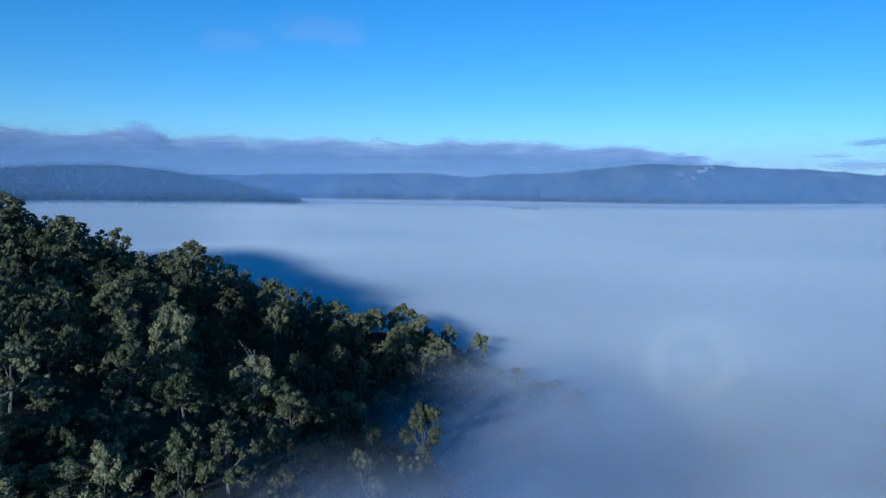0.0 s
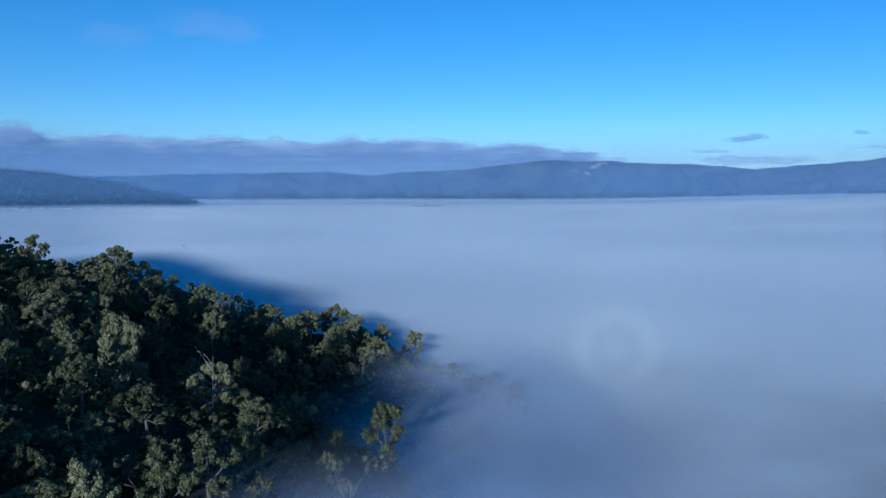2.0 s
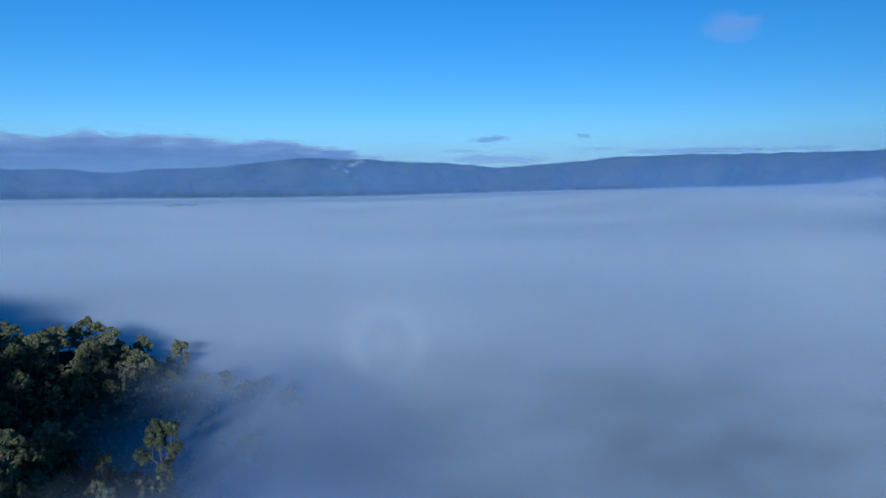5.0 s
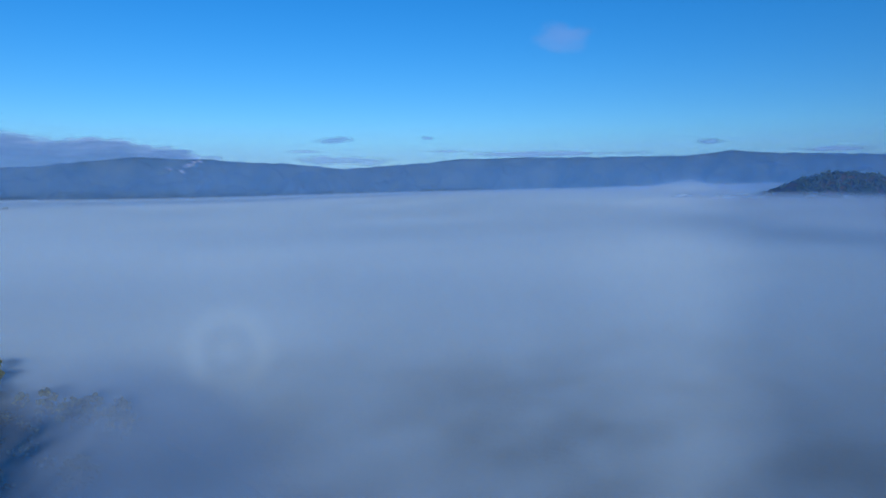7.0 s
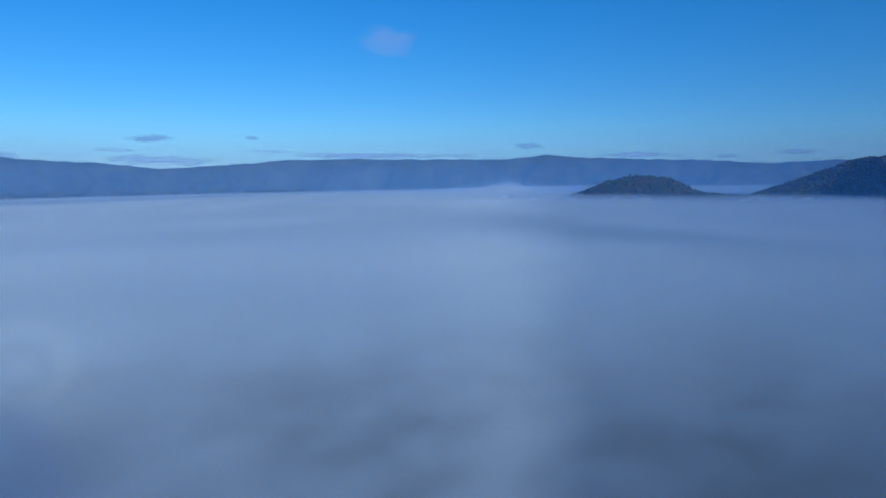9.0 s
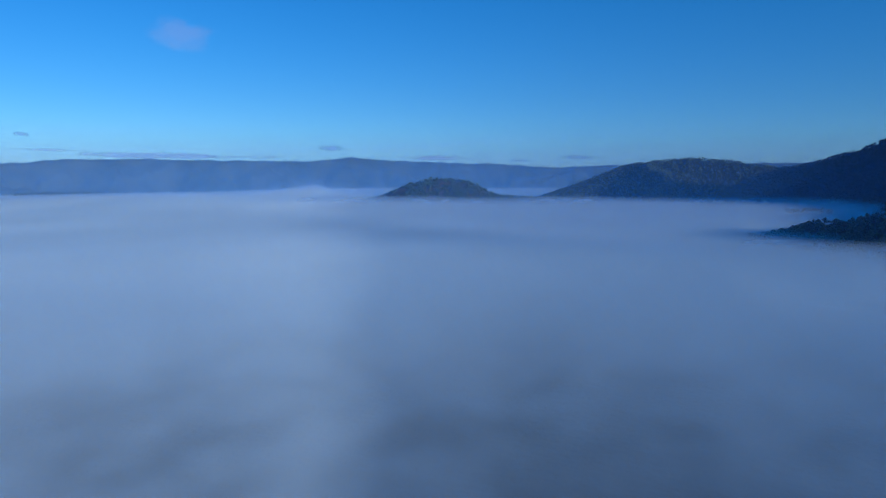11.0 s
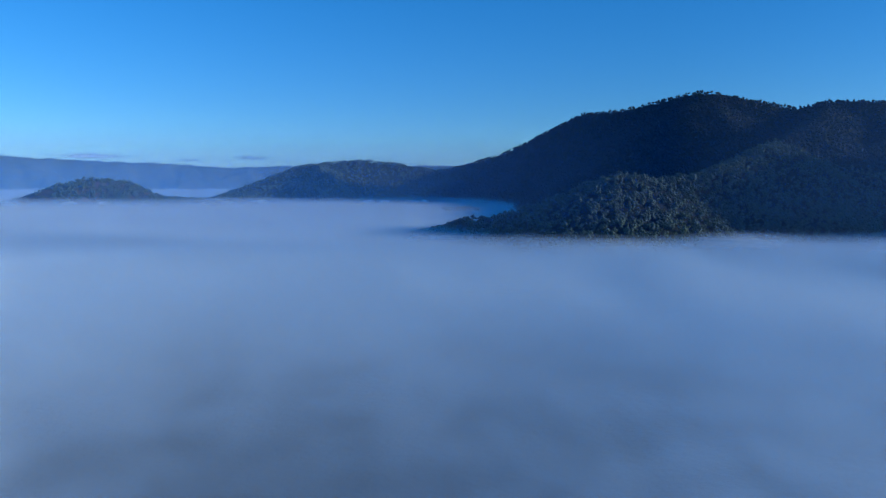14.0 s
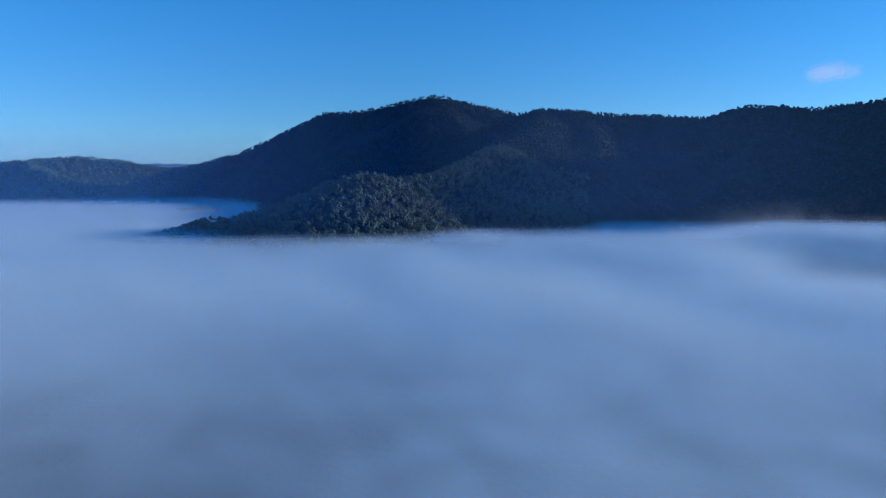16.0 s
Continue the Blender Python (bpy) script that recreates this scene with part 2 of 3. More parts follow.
KNOLL_LINE = ((60, -1.5), (61, -1.05), (62.6, -0.59), (65.1, 0.44), (67.7, 1.01), (70.3, 0.71), (72.5, -0.4), (74.2, -0.5), (75.5, -0.55), (78, -1.2))
HILL_LINE = ((74.5, -1.0), (76, -0.48), (79.1, 0.68), (82.3, 1.98), (84.5, 2.25), (87.2, 2.54), (90.3, 2.3), (93.5, 1.71), (97, 0.9), (102, -1.0))
# past 146 degrees the crest is unseen, raised to cast shade on the face
MOUNT_LINE = ((86, -1.5), (90, 0.4), (93.5, 1.72), (94.5, 1.86), (96.7, 2.44), (98.9, 3.15), (102, 4.65), (105, 6.09), (107.9, 6.28), (110, 6.7),
              (112.5, 7.3), (113.6, 7.5), (115, 7.3), (116.5, 6.87), (120.2, 6.02), (122.2, 6.36), (124.6, 6.22), (127.6, 5.8), (131.5, 5.62), (134.2, 5.36),
              (136.9, 6.1), (139.1, 6.0), (141.5, 5.68), (144.3, 5.92), (146.5, 6.2), (150, 7.6), (155, 9.6), (163, 9.6), (172, 5))
MOUNT_CREST = ((86, 2150), (93, 2050), (98, 2000), (105, 1850), (114, 1700), (125, 1680), (135, 1720), (145, 1760), (172, 1700))
MOUNT_FOOT = ((86, 1950), (93, 1850), (98, 1760), (104, 1420), (110, 1300), (125, 1260), (135, 1280), (145, 1300), (172, 1350))


def ridge_height(az, d, line, crest, foot, floor, under, gully, seed, sharp=1.0):
    """Height of a long hill whose crest follows a skyline, with gullies on its flanks. under: the height of the trees on it."""
    top = EYE + crest * np.tan(np.radians(table(az, line))) - under
    u = np.clip((d - foot) / (crest - foot), -0.6, 2.2)
    rise = np.where(u < 1, np.clip(u, 0, 1) ** sharp, np.clip(2.0 - u, 0, 1))
    x, y = polar(az, d)
    wob = x + 60 * fbm(x, y, 200, seed + 5)
    cut = gully * (0.22 - 1.5 * np.abs(fbm(wob, y, 330, seed, 5))) * np.clip(3.4 * u * (1 - u), 0, 1)
    return floor + (top - floor) * rise + cut * np.clip((top - floor) / 120, 0, 1) + np.minimum(u, 0) * 60


def left_height(az, d):
    return ridge_height(az, d, LEFT_LINE, 3050, 2700, -25, 4, 105, 3, 0.85)


def range_height(az, d):
    return ridge_height(az, d, RANGE_LINE, 4450, 3850, -20, 5, 170, 11, 0.9) + 4 * fbm(*polar(az, d), 45, 19, 2)


def knoll_height(az, d):
    return ridge_height(az, d, KNOLL_LINE, 1950, 1830, 15, 5, 8, 21, 0.8)


def hill_height(az, d):
    return ridge_height(az, d, HILL_LINE, 2150, 1920, 10, 5, 110, 31, 0.85)


# ribs that run down the mountain's face from its crest: bearing, distance, rise
RIBS = (((107.9, 1060, 1.3), (109.8, 1100, 0.6), (112.2, 1170, 0.8), (116, 1270, 2.1), (118.3, 1370, 3.6), (120.3, 1480, 4.8), (121.7, 1650, 6.1)),
        ((122.0, 1290, 0.3), (124.2, 1420, 2.5), (124.8, 1540, 4.3), (124.6, 1680, 6.0)),
        ((128.0, 1390, 0.9), (130.0, 1560, 3.5), (131.2, 1710, 5.3)),
        ((133.0, 1310, -1.0), (135.5, 1420, 1.5), (137.5, 1580, 4.0), (139.0, 1740, 5.7)),
        ((140.0, 1330, -1.0), (142.5, 1450, 0.8), (143.3, 1550, 2.6), (146.0, 1760, 5.9)),
        ((104.5, 1600, 1.2), (108.0, 1640, 4.2), (113.3, 1700, 7.2)))


def along(x, y, line, fall):
    """Height of a rounded ridge that follows a line and falls off at both sides."""
    best = np.full(np.shape(x), -80.0)
    for (x0, y0, z0), (x1, y1, z1) in zip(line, line[1:]):
        ex, ey = x1 - x0, y1 - y0
        s = np.clip(((x - x0) * ex + (y - y0) * ey) / (ex * ex + ey * ey), 0, 1)
        away = np.hypot(x - x0 - s * ex, y - y0 - s * ey)
        best = np.maximum(best, z0 + s * (z1 - z0) - fall * (np.sqrt(away ** 2 + 196) - 14))
    return best


def mount_height(az, d):
    z = ridge_height(az, d, MOUNT_LINE, table(az, MOUNT_CREST), table(az, MOUNT_FOOT), -10, 3.5, 50, 41, 1.1)
    x, y = polar(az, d)
    wx, wy = x + 14 * fbm(x, y, 90, 47, 3), y + 14 * fbm(x, y, 90, 48, 3)
    for rib in RIBS:
        line = [(polar(a, r)[0] - 14, polar(a, r)[1] - 20, EYE + r * math.tan(radians(e)) - 7) for a, r, e in rib]
        z = np.maximum(z, along(wx, wy, line, 0.62))
    return z


SPUR = ((108.4, 1040, 1.68, 10), (105.6, 1050, 0.74, 9), (102.5, 1066, -0.69, 8), (98.9, 1090, -1.85, 7), (94.4, 1140, -2.65, 5), (92.7, 1165, -2.9, 5))


# low ribs at the foot of the spur and the mountain: bearing, distance, height
SPUR_FEET = (((112.3, 1040, 24), (112.8, 1140, 84)), ((115.5, 1060, 16), (116.0, 1200, 100)),
             ((120.5, 1110, 8), (119.5, 1220, 72), (118.8, 1330, 140)), ((123.5, 1180, 6), (122.0, 1300, 70)))


def spur_height(az, d):
    """A low forested spur that runs out from the mountain into the fog."""
    x, y = polar(az, d)
    line = [(*polar(a, r), EYE + r * math.tan(radians(e)) - u) for a, r, e, u in SPUR]
    line = [(*polar(118.8, 1330), 148.0), (*polar(116.3, 1220), 104.0), (*polar(112.8, 1140), 84.0), (*polar(110.4, 1085), 80.0)] + line
    z = along(x, y, line, 0.6)
    for foot in SPUR_FEET:
        z = np.maximum(z, along(x, y, [(*polar(a, r), h) for a, r, h in foot], 0.42))
    return z + 7 * fbm(x, y, 60, 51)


def near_height(x, y):
    """The near slope: falls towards +x, with a crest far side beyond which it drops."""
    crest = 288 + 0.17 * x + 10 * fbm(x, 0 * x, 60, 61, 2)
    z = 3.5 - 0.37 * x + 3.5 * fbm(x, y, 55, 62, 3)
    z = z + 0.07 * np.minimum(x + 75, 0)
    z = z - 17 * np.exp(-((x + 30) / 32) ** 2 - ((y - 208) / 38) ** 2)
    z = z - 5 * np.exp(-((y - 200 - 0.12 * x) / 24) ** 2) * (1 - smooth(x, -75, -45))
    z = z - 0.3 * np.maximum(x + 30, 0) * (1 - smooth(y, 190, 245))
    z = z - 0.55 * np.maximum(y - crest, 0) - 0.32 * np.maximum(112 - y, 0)
    z = z + 12 * np.exp(-((x + 4) / 14) ** 2 - ((y - 153) / 14) ** 2)
    side = np.minimum(-20 + np.where(y > 110, 0.4, 0.6) * (y - 110), 14)
    return np.maximum(z - 0.12 * np.clip(x - side, 0, 40) - 0.4 * np.maximum(x - side - 40, 0), -68)


def fog_height(x, y):
    """The fog's upper side: level near by, banked up towards the far valley, with low swells and rags."""
    az, d = bearing(x, y)
    side = smooth(az, 15, 50) * (1 - smooth(az, 97, 108))
    z = 43 * smooth(d, 900, 1900) * side + 34 * smooth(d, 2400, 4200) * smooth(az, 44, 66) * (1 - smooth(az, 97, 108))
    z = z + 2.8 * smooth(d, 400, 1400) * fbm(x, y, 190, 71, 3)
    z = z + 42 * np.exp(-((az - 57.5) / 2.2) ** 2 - ((d - 2600) / 260) ** 2)
    z = z + (2 + 5 * smooth(az, 98, 106)) * smooth(d, 550, 900) * smooth(az, 80, 95)
    rag = smooth(az, 127, 141) * np.exp(-((d - 1030) / 230) ** 2)
    hollow = smooth(az, 137, 142) * np.exp(-((d - 720) / 90) ** 2)
    z = z + 20 * np.exp(-((x + 38) / 60) ** 2 - ((y - 66) / 46) ** 2)
    z = z + 12 * np.exp(-((x + 30) / 110) ** 2) * smooth(y, 285, 340) * (1 - smooth(y, 400, 540))
    z = z - 4 * np.exp(-((x + 4) / 38) ** 2) * smooth(y, 200, 240) * (1 - smooth(y, 270, 320))
    return z + rag * (10 + 9 * fbm(x, y, 190, 77, 2)) - 7 * hollow


def patch(name, az0, az1, daz, d0, d1, dd, height, material):
    az, d = np.meshgrid(np.arange(az0, az1 + daz / 2, daz), np.arange(d0, d1 + dd / 2, dd))
    x, y = polar(az, d)
    return sheet(name, x[:, ::-1], y[:, ::-1], height(az, d)[:, ::-1], material)


# ---- ground, hills and ranges ----
az_all, d_all = np.meshgrid(np.arange(360, 0, -3.0), np.concatenate([[0.5], np.geomspace(30, 4900, 40)]))
gx, gy = polar(az_all, d_all)
tagged(sheet("ground", gx, gy, -57 + 1.0 * fbm(gx, gy, 300, 5), FIELD, wrap=True),
       "valley floor of dim fields lying beneath the fog", "ground", kind="structure")
nx, ny = np.meshgrid(np.arange(-420, 121, 4.0), np.arange(-40, 421, 4.0))
tagged(sheet("hillside", nx, ny, near_height(nx, ny), FLOOR), "steep shaded hillside of dark leaf litter under trees", "hillside", kind="structure")
tagged(patch("spur", 86, 127, 0.35, 720, 1420, 9, spur_height, FLOOR), "low forested spur running out into the fog", "hill", kind="structure")
tagged(patch("mountain", 86, 172, 0.3, 800, 2300, 14, mount_height, FLOOR), "forested mountain with long shaded flanks above the fog", "mountain", kind="structure")
tagged(patch("hill", 73, 104, 0.25, 1860, 2420, 12, hill_height, FLOOR), "forested round-topped hill joined to the mountain by a saddle", "hill", kind="structure")
tagged(patch("knoll", 59, 79, 0.2, 1800, 2100, 10, knoll_height, BARE), "small wooded knoll standing out of the fog", "hill", kind="structure")
tagged(patch("far_hill", -50, -8, 0.2, 2650, 3450, 14, left_height, FLOOR), "long forested hill beyond the fog, blue with distance", "hill", kind="structure")
tagged(patch("far_range", -50, 100, 0.2, 3800, 4880, 18, range_height, RANGE), "hazy blue mountain range along the horizon", "mountains", kind="structure")

# ---- fog and haze ----
ring = np.concatenate([[0.5], np.geomspace(25, 4700, 84)])
az_f, d_f = np.meshgrid(np.arange(360, 0, -2.0), ring)
fx, fy = polar(az_f, d_f)
# lift over the fog's mean top, share of light stopped near by and far off
FOG = ((8.0, 0.018, 0.1), (5.0, 0.03, 0.19), (2.0, 0.044, 0.235), (-0.5, 0.056, 0.23), (-2.5, 0.06, 0.235), (-4.0, 0.062, 0.235),
       (-5.5, 0.06, 0.235), (-7.0, 0.055, 0.235), (-8.5, 0.045, 0.235), (-10.0, 0.035, 0.235), (-11.5, 0.025, 0.235), (-13.0, 0.025, 0.235),
       (-14.5, 0.025, 0.235), (-16.0, 0.025, 0.235), (-17.5, 0.025, 0.235))
fog_top = fog_height(fx, fy)
for q, (lift, near, far) in enumerate(FOG):
    z = fog_top + lift + 0.6 * smooth(d_f, 300, 900) * fbm(fx, fy, 110, 90 + q, 2)
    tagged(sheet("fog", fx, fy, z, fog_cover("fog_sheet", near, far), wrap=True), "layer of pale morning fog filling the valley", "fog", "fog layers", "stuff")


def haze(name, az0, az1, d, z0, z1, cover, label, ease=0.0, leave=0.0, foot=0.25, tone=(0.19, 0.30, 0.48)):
    """A thin curtain with the blue of hazy air put into its colour. ease: degrees over which its first end fades in."""
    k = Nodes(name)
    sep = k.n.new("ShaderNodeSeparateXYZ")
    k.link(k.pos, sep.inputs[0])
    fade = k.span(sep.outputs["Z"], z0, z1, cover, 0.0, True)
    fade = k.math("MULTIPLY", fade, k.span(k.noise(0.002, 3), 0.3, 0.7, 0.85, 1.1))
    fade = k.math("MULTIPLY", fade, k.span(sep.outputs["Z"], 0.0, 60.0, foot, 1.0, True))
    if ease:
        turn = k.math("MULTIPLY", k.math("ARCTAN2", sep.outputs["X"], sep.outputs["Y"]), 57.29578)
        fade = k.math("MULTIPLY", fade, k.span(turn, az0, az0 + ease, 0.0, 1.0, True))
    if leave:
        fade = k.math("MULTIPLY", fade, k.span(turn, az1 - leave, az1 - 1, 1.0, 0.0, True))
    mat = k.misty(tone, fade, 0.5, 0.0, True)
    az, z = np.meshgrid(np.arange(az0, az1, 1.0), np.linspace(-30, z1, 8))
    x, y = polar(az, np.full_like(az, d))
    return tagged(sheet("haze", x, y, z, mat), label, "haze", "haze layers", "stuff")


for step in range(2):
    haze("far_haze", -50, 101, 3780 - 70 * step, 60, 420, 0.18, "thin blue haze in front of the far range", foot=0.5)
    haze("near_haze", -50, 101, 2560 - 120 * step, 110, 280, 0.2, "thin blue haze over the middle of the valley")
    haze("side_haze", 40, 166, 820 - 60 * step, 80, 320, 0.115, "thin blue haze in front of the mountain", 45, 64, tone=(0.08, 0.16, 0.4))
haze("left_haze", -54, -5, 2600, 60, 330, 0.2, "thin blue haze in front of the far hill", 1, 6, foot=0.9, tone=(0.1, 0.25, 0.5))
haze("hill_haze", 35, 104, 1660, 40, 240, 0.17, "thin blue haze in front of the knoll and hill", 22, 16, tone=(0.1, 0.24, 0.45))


def box_map(ob, u, v):
    """Lays a map from 0 to 1 across a sheet."""
    layer = ob.data.uv_layers.new(name="box")
    both = np.stack([u, v], -1).reshape(-1, 2)
    idx = np.zeros(len(ob.data.loops), np.int32)
    ob.data.loops.foreach_get("vertex_index", idx)
    layer.data.foreach_set("uv", both[idx].astype(np.float32).ravel())


def mist_edge(az0, az1, d, high, cover, grain, flat=2.5, least=0.0):
    """Ragged mist that rises where the fog meets a slope."""
    k = Nodes("mist")
    sep = k.n.new("ShaderNodeSeparateXYZ")
    k.link(k.n.new("ShaderNodeTexCoord").outputs["UV"], sep.inputs[0])
    rags = k.span(k.noise(grain, 5, 0.6, stretch=(1, 1, flat)), 0.35, 0.7, least, 1.0, True)
    fade = k.math("POWER", k.span(sep.outputs[1], 0.0, 1.0, 1.0, 0.0), 1.6)
    ends = k.span(k.math("ABSOLUTE", k.math("SUBTRACT", sep.outputs[0], 0.5)), 0.35, 0.5, 1.0, 0.0, True)
    mat = k.misty((0.7, 0.75, 0.83), k.math("MULTIPLY", k.math("MULTIPLY", fade, ends), k.math("MULTIPLY", rags, cover)), 0.2, 0.0, True)
    az, v = np.meshgrid(np.linspace(az0, az1, 80), np.linspace(0, 1, 6))
    x, y = polar(az, np.full_like(az, d))
    ob = sheet("mist", x, y, fog_height(x, y) - 6 + v * (high + 6), mat)
    box_map(ob, (az - az0) / (az1 - az0), v)
    tagged(ob, "ragged pale mist rising where fog meets the slope", "mist", "rags of mist", "stuff")


mist_edge(-60, 90, 3640, 14, 0.22, 0.004)
mist_edge(-55, -8, 2630, 16, 0.6, 0.006)
mist_edge(100, 155, 1235, 20, 0.4, 0.012)
mist_edge(52, 98, 1800, 16, 0.6, 0.01)
mist_edge(106, 170, 950, 20, 0.23, 0.01, 1.0, 0.5)
mist_edge(106, 170, 930, 16, 0.23, 0.012, 1.0, 0.5)
mist_edge(126, 168, 1000, 40, 0.23, 0.008, 1.0)
mist_edge(130, 168, 880, 28, 0.23, 0.010, 1.0)
mist_edge(128, 168, 600, 14, 0.2, 0.011, 1.0)
mist_edge(98, 122, 925, 16, 0.7, 0.012, 1.5, 0.6)
mist_edge(99, 122, 900, 12, 0.5, 0.012, 1.5, 0.5)
mist_edge(90, 108, 1040, 10, 0.6, 0.012, 1.5, 0.5)
for d in (2440, 2480, 2520, 2560):
    mist_edge(52.5, 63, d, 38, 0.23, 0.005, 2.0, 0.45)


def mist_pool(x0, y0, rx, ry, z0, cover):
    """A flat pool of thin mist with ragged rims, lying among the trees."""
    k = Nodes("mist_pool")
    sep = k.n.new("ShaderNodeSeparateXYZ")
    k.link(k.n.new("ShaderNodeTexCoord").outputs["UV"], sep.inputs[0])
    du, dv = k.math("SUBTRACT", sep.outputs[0], 0.5), k.math("SUBTRACT", sep.outputs[1], 0.5)
    r = k.math("SQRT", k.math("ADD", k.math("MULTIPLY", du, du), k.math("MULTIPLY", dv, dv)))
    r = k.math("ADD", r, k.math("MULTIPLY", k.math("SUBTRACT", k.noise(0.03, 3), 0.5), 0.35))
    edge = k.span(k.math("MAXIMUM", k.math("ABSOLUTE", du), k.math("ABSOLUTE", dv)), 0.26, 0.49, 1.0, 0.0, True)
    mat = k.misty((0.85, 0.88, 0.92), k.math("MULTIPLY", k.span(r, 0.05, 0.42, cover, 0.0, True), edge), 0.02)
    u, v = np.meshgrid(np.linspace(0, 1, 24), np.linspace(0, 1, 24))
    x, y = x0 + (u - 0.5) * 2 * rx, y0 + (v - 0.5) * 2 * ry
    ob = sheet("mist", x, y, z0 + 1.5 * fbm(x, y, 40, int(z0)), mat)
    box_map(ob, u, v)
    tagged(ob, "thin mist drifting among the lower trees", "mist", "rags of mist", "stuff")


for z0, cover in ((7, 0.24), (10, 0.24), (13, 0.22), (16, 0.18), (19, 0.13), (22, 0.07)):
    mist_pool(-16, 97, 112, 52, z0, cover)
for z0, cover in ((3, 0.16), (6, 0.16), (9, 0.13), (12, 0.08)):
    mist_pool(30, 190, 62, 120, z0, cover)

# ---- clouds ----


def cloud_node(name):
    """Cloud whose edges dissolve; its own box gives the outline."""
    k = Nodes(name)
    box = k.n.new("ShaderNodeTexCoord").outputs["UV"]
    sep = k.n.new("ShaderNodeSeparateXYZ")
    k.link(box, sep.inputs[0])
    return k, sep.outputs[0], sep.outputs[1]


def cloud_sheet(name, az0, az1, el0, el1, d, mat, label):
    cols = max(8, int((az1 - az0) * 2))
    az, el = np.meshgrid(np.linspace(az0, az1, cols), np.linspace(el0, el1, 6))
    x, y = polar(az, np.full_like(az, d))
    ob = sheet(name, x, y, EYE + d * np.tan(np.radians(el)), mat)
    box_map(ob, (az - az0) / (az1 - az0), (el - el0) / (el1 - el0))
    return tagged(ob, label, "cloud", "clouds", "stuff")


k, cu, cv = cloud_node("cloud_bank")
lumps = k.noise(0.0052, 5, 0.55, stretch=(1, 1, 2.2))
broad = k.noise(0.0016, 2, 0.5, stretch=(1, 1, 0.5))
streaks = k.noise(0.004, 4, 0.6, stretch=(1, 1, 9))
rim = k.math("ADD", k.math("MULTIPLY", lumps, 0.3), k.math("MULTIPLY", broad, 0.26))
rim = k.math("ADD", rim, 0.43)
tail = k.span(k.math("ADD", cu, k.math("MULTIPLY", k.math("SUBTRACT", streaks, 0.5), 0.06)), 0.9, 1.0, 0.0, 0.42)
gone = k.math("SUBTRACT", k.math("SUBTRACT", rim, tail), cv)
body = k.span(gone, -0.02, 0.10, 0.0, 0.9, True)
low = k.span(cv, 0.18, 0.4, 0.88, 1.0)
# rim lighter than the body: sunlit top and shaded base put into colour
tone = k.ramp(k.math("ADD", k.math("MULTIPLY", streaks, 0.7), k.span(gone, 0.0, 0.3, 0.35, -0.05)),
              (0.3, (0.13, 0.165, 0.26)), (0.55, (0.23, 0.265, 0.37)), (0.8, (0.44, 0.44, 0.5)))
BANK = k.misty(tone, k.math("MULTIPLY", body, low), 0.5, 0.0, True)
cloud_sheet("cloud_bank", -52, 22, 0.3, 5.2, 4860, BANK, "long grey-violet bank of low cloud above the range")


def puff(az, el, w, h, strength, tone, label, grain=0.009):
    k, u, v = cloud_node("cloud_puff")
    du, dv = k.math("SUBTRACT", u, 0.5), k.math("SUBTRACT", v, 0.45)
    r = k.math("SQRT", k.math("ADD", k.math("MULTIPLY", du, du), k.math("MULTIPLY", dv, dv)))
    r = k.math("ADD", r, k.math("MULTIPLY", k.math("SUBTRACT", k.noise(grain, 5, 0.6, stretch=(1, 1, 2.0)), 0.5), 0.75))
    cover = k.span(r, 0.08, 0.42, strength, 0.0, True)
    edge = k.span(k.math("MAXIMUM", k.math("ABSOLUTE", du), k.math("ABSOLUTE", dv)), 0.36, 0.49, 1.0, 0.0, True)
    mat = k.misty(tone, k.math("MULTIPLY", cover, edge), 0.5, 0.0, True)
    cloud_sheet("cloud", az - w / 2, az + w / 2, el - h / 2, el + h / 2, 4800, mat, label)


GREY, PALE, PINK = (0.21, 0.28, 0.43), (0.32, 0.36, 0.48), (0.5, 0.42, 0.5)
for az, el, w, h, strength in ((30.4, 3.55, 4.2, 1.0, 0.75), (59.4, 3.25, 2.8, 0.7, 0.6), (37.8, 3.7, 1.4, 0.5, 0.6), (78.7, 2.55, 3.4, 0.5, 0.6),
                               (74.2, 2.3, 2.6, 0.4, 0.7)):
    puff(az, el, w, h, strength, GREY, "small grey cloud in the clear sky")
puff(-22.7, 3.85, 4.4, 2.1, 0.85, (0.25, 0.3, 0.43), "small heap of cloud on the long bank", 0.006)
for az, el, w, h, strength in ((47, 2.45, 20, 0.7, 0.7), (67.5, 2.5, 8, 0.6, 0.7), (39.5, 2.68, 7, 0.35, 0.5), (28.2, 2.62, 4, 0.35, 0.5),
                               (31, 2.0, 12, 1.2, 0.6)):
    puff(az, el, w, h, strength, PALE, "low pale cloud lying along the range", 0.006)
for az, el, w, h, strength in ((-9.6, 11.9, 11, 3.2, 0.13), (-16, 10.9, 7, 2.6, 0.09), (48.3, 11.5, 6, 3.2, 0.24), (141.6, 8.1, 5.0, 2.0, 0.32)):
    puff(az, el, w, h, strength, PINK, "faint pinkish wisp of high cloud", 0.004)

# ---- trees ----
rng = np.random.default_rng(7)


def icosahedron():
    bm = bmesh.new()
    bmesh.ops.create_icosphere(bm, subdivisions=1, radius=1)
    v = np.array([w.co[:] for w in bm.verts])
    f = np.array([[w.index for w in q.verts] for q in bm.faces])
    bm.free()
    return v, f


ICO_V, ICO_F = icosahedron()
OCT_V = np.array([(1, 0, 0), (0, 1, 0), (-1, 0, 0), (0, -1, 0), (0, 0, 1), (0, 0, -1)], float)
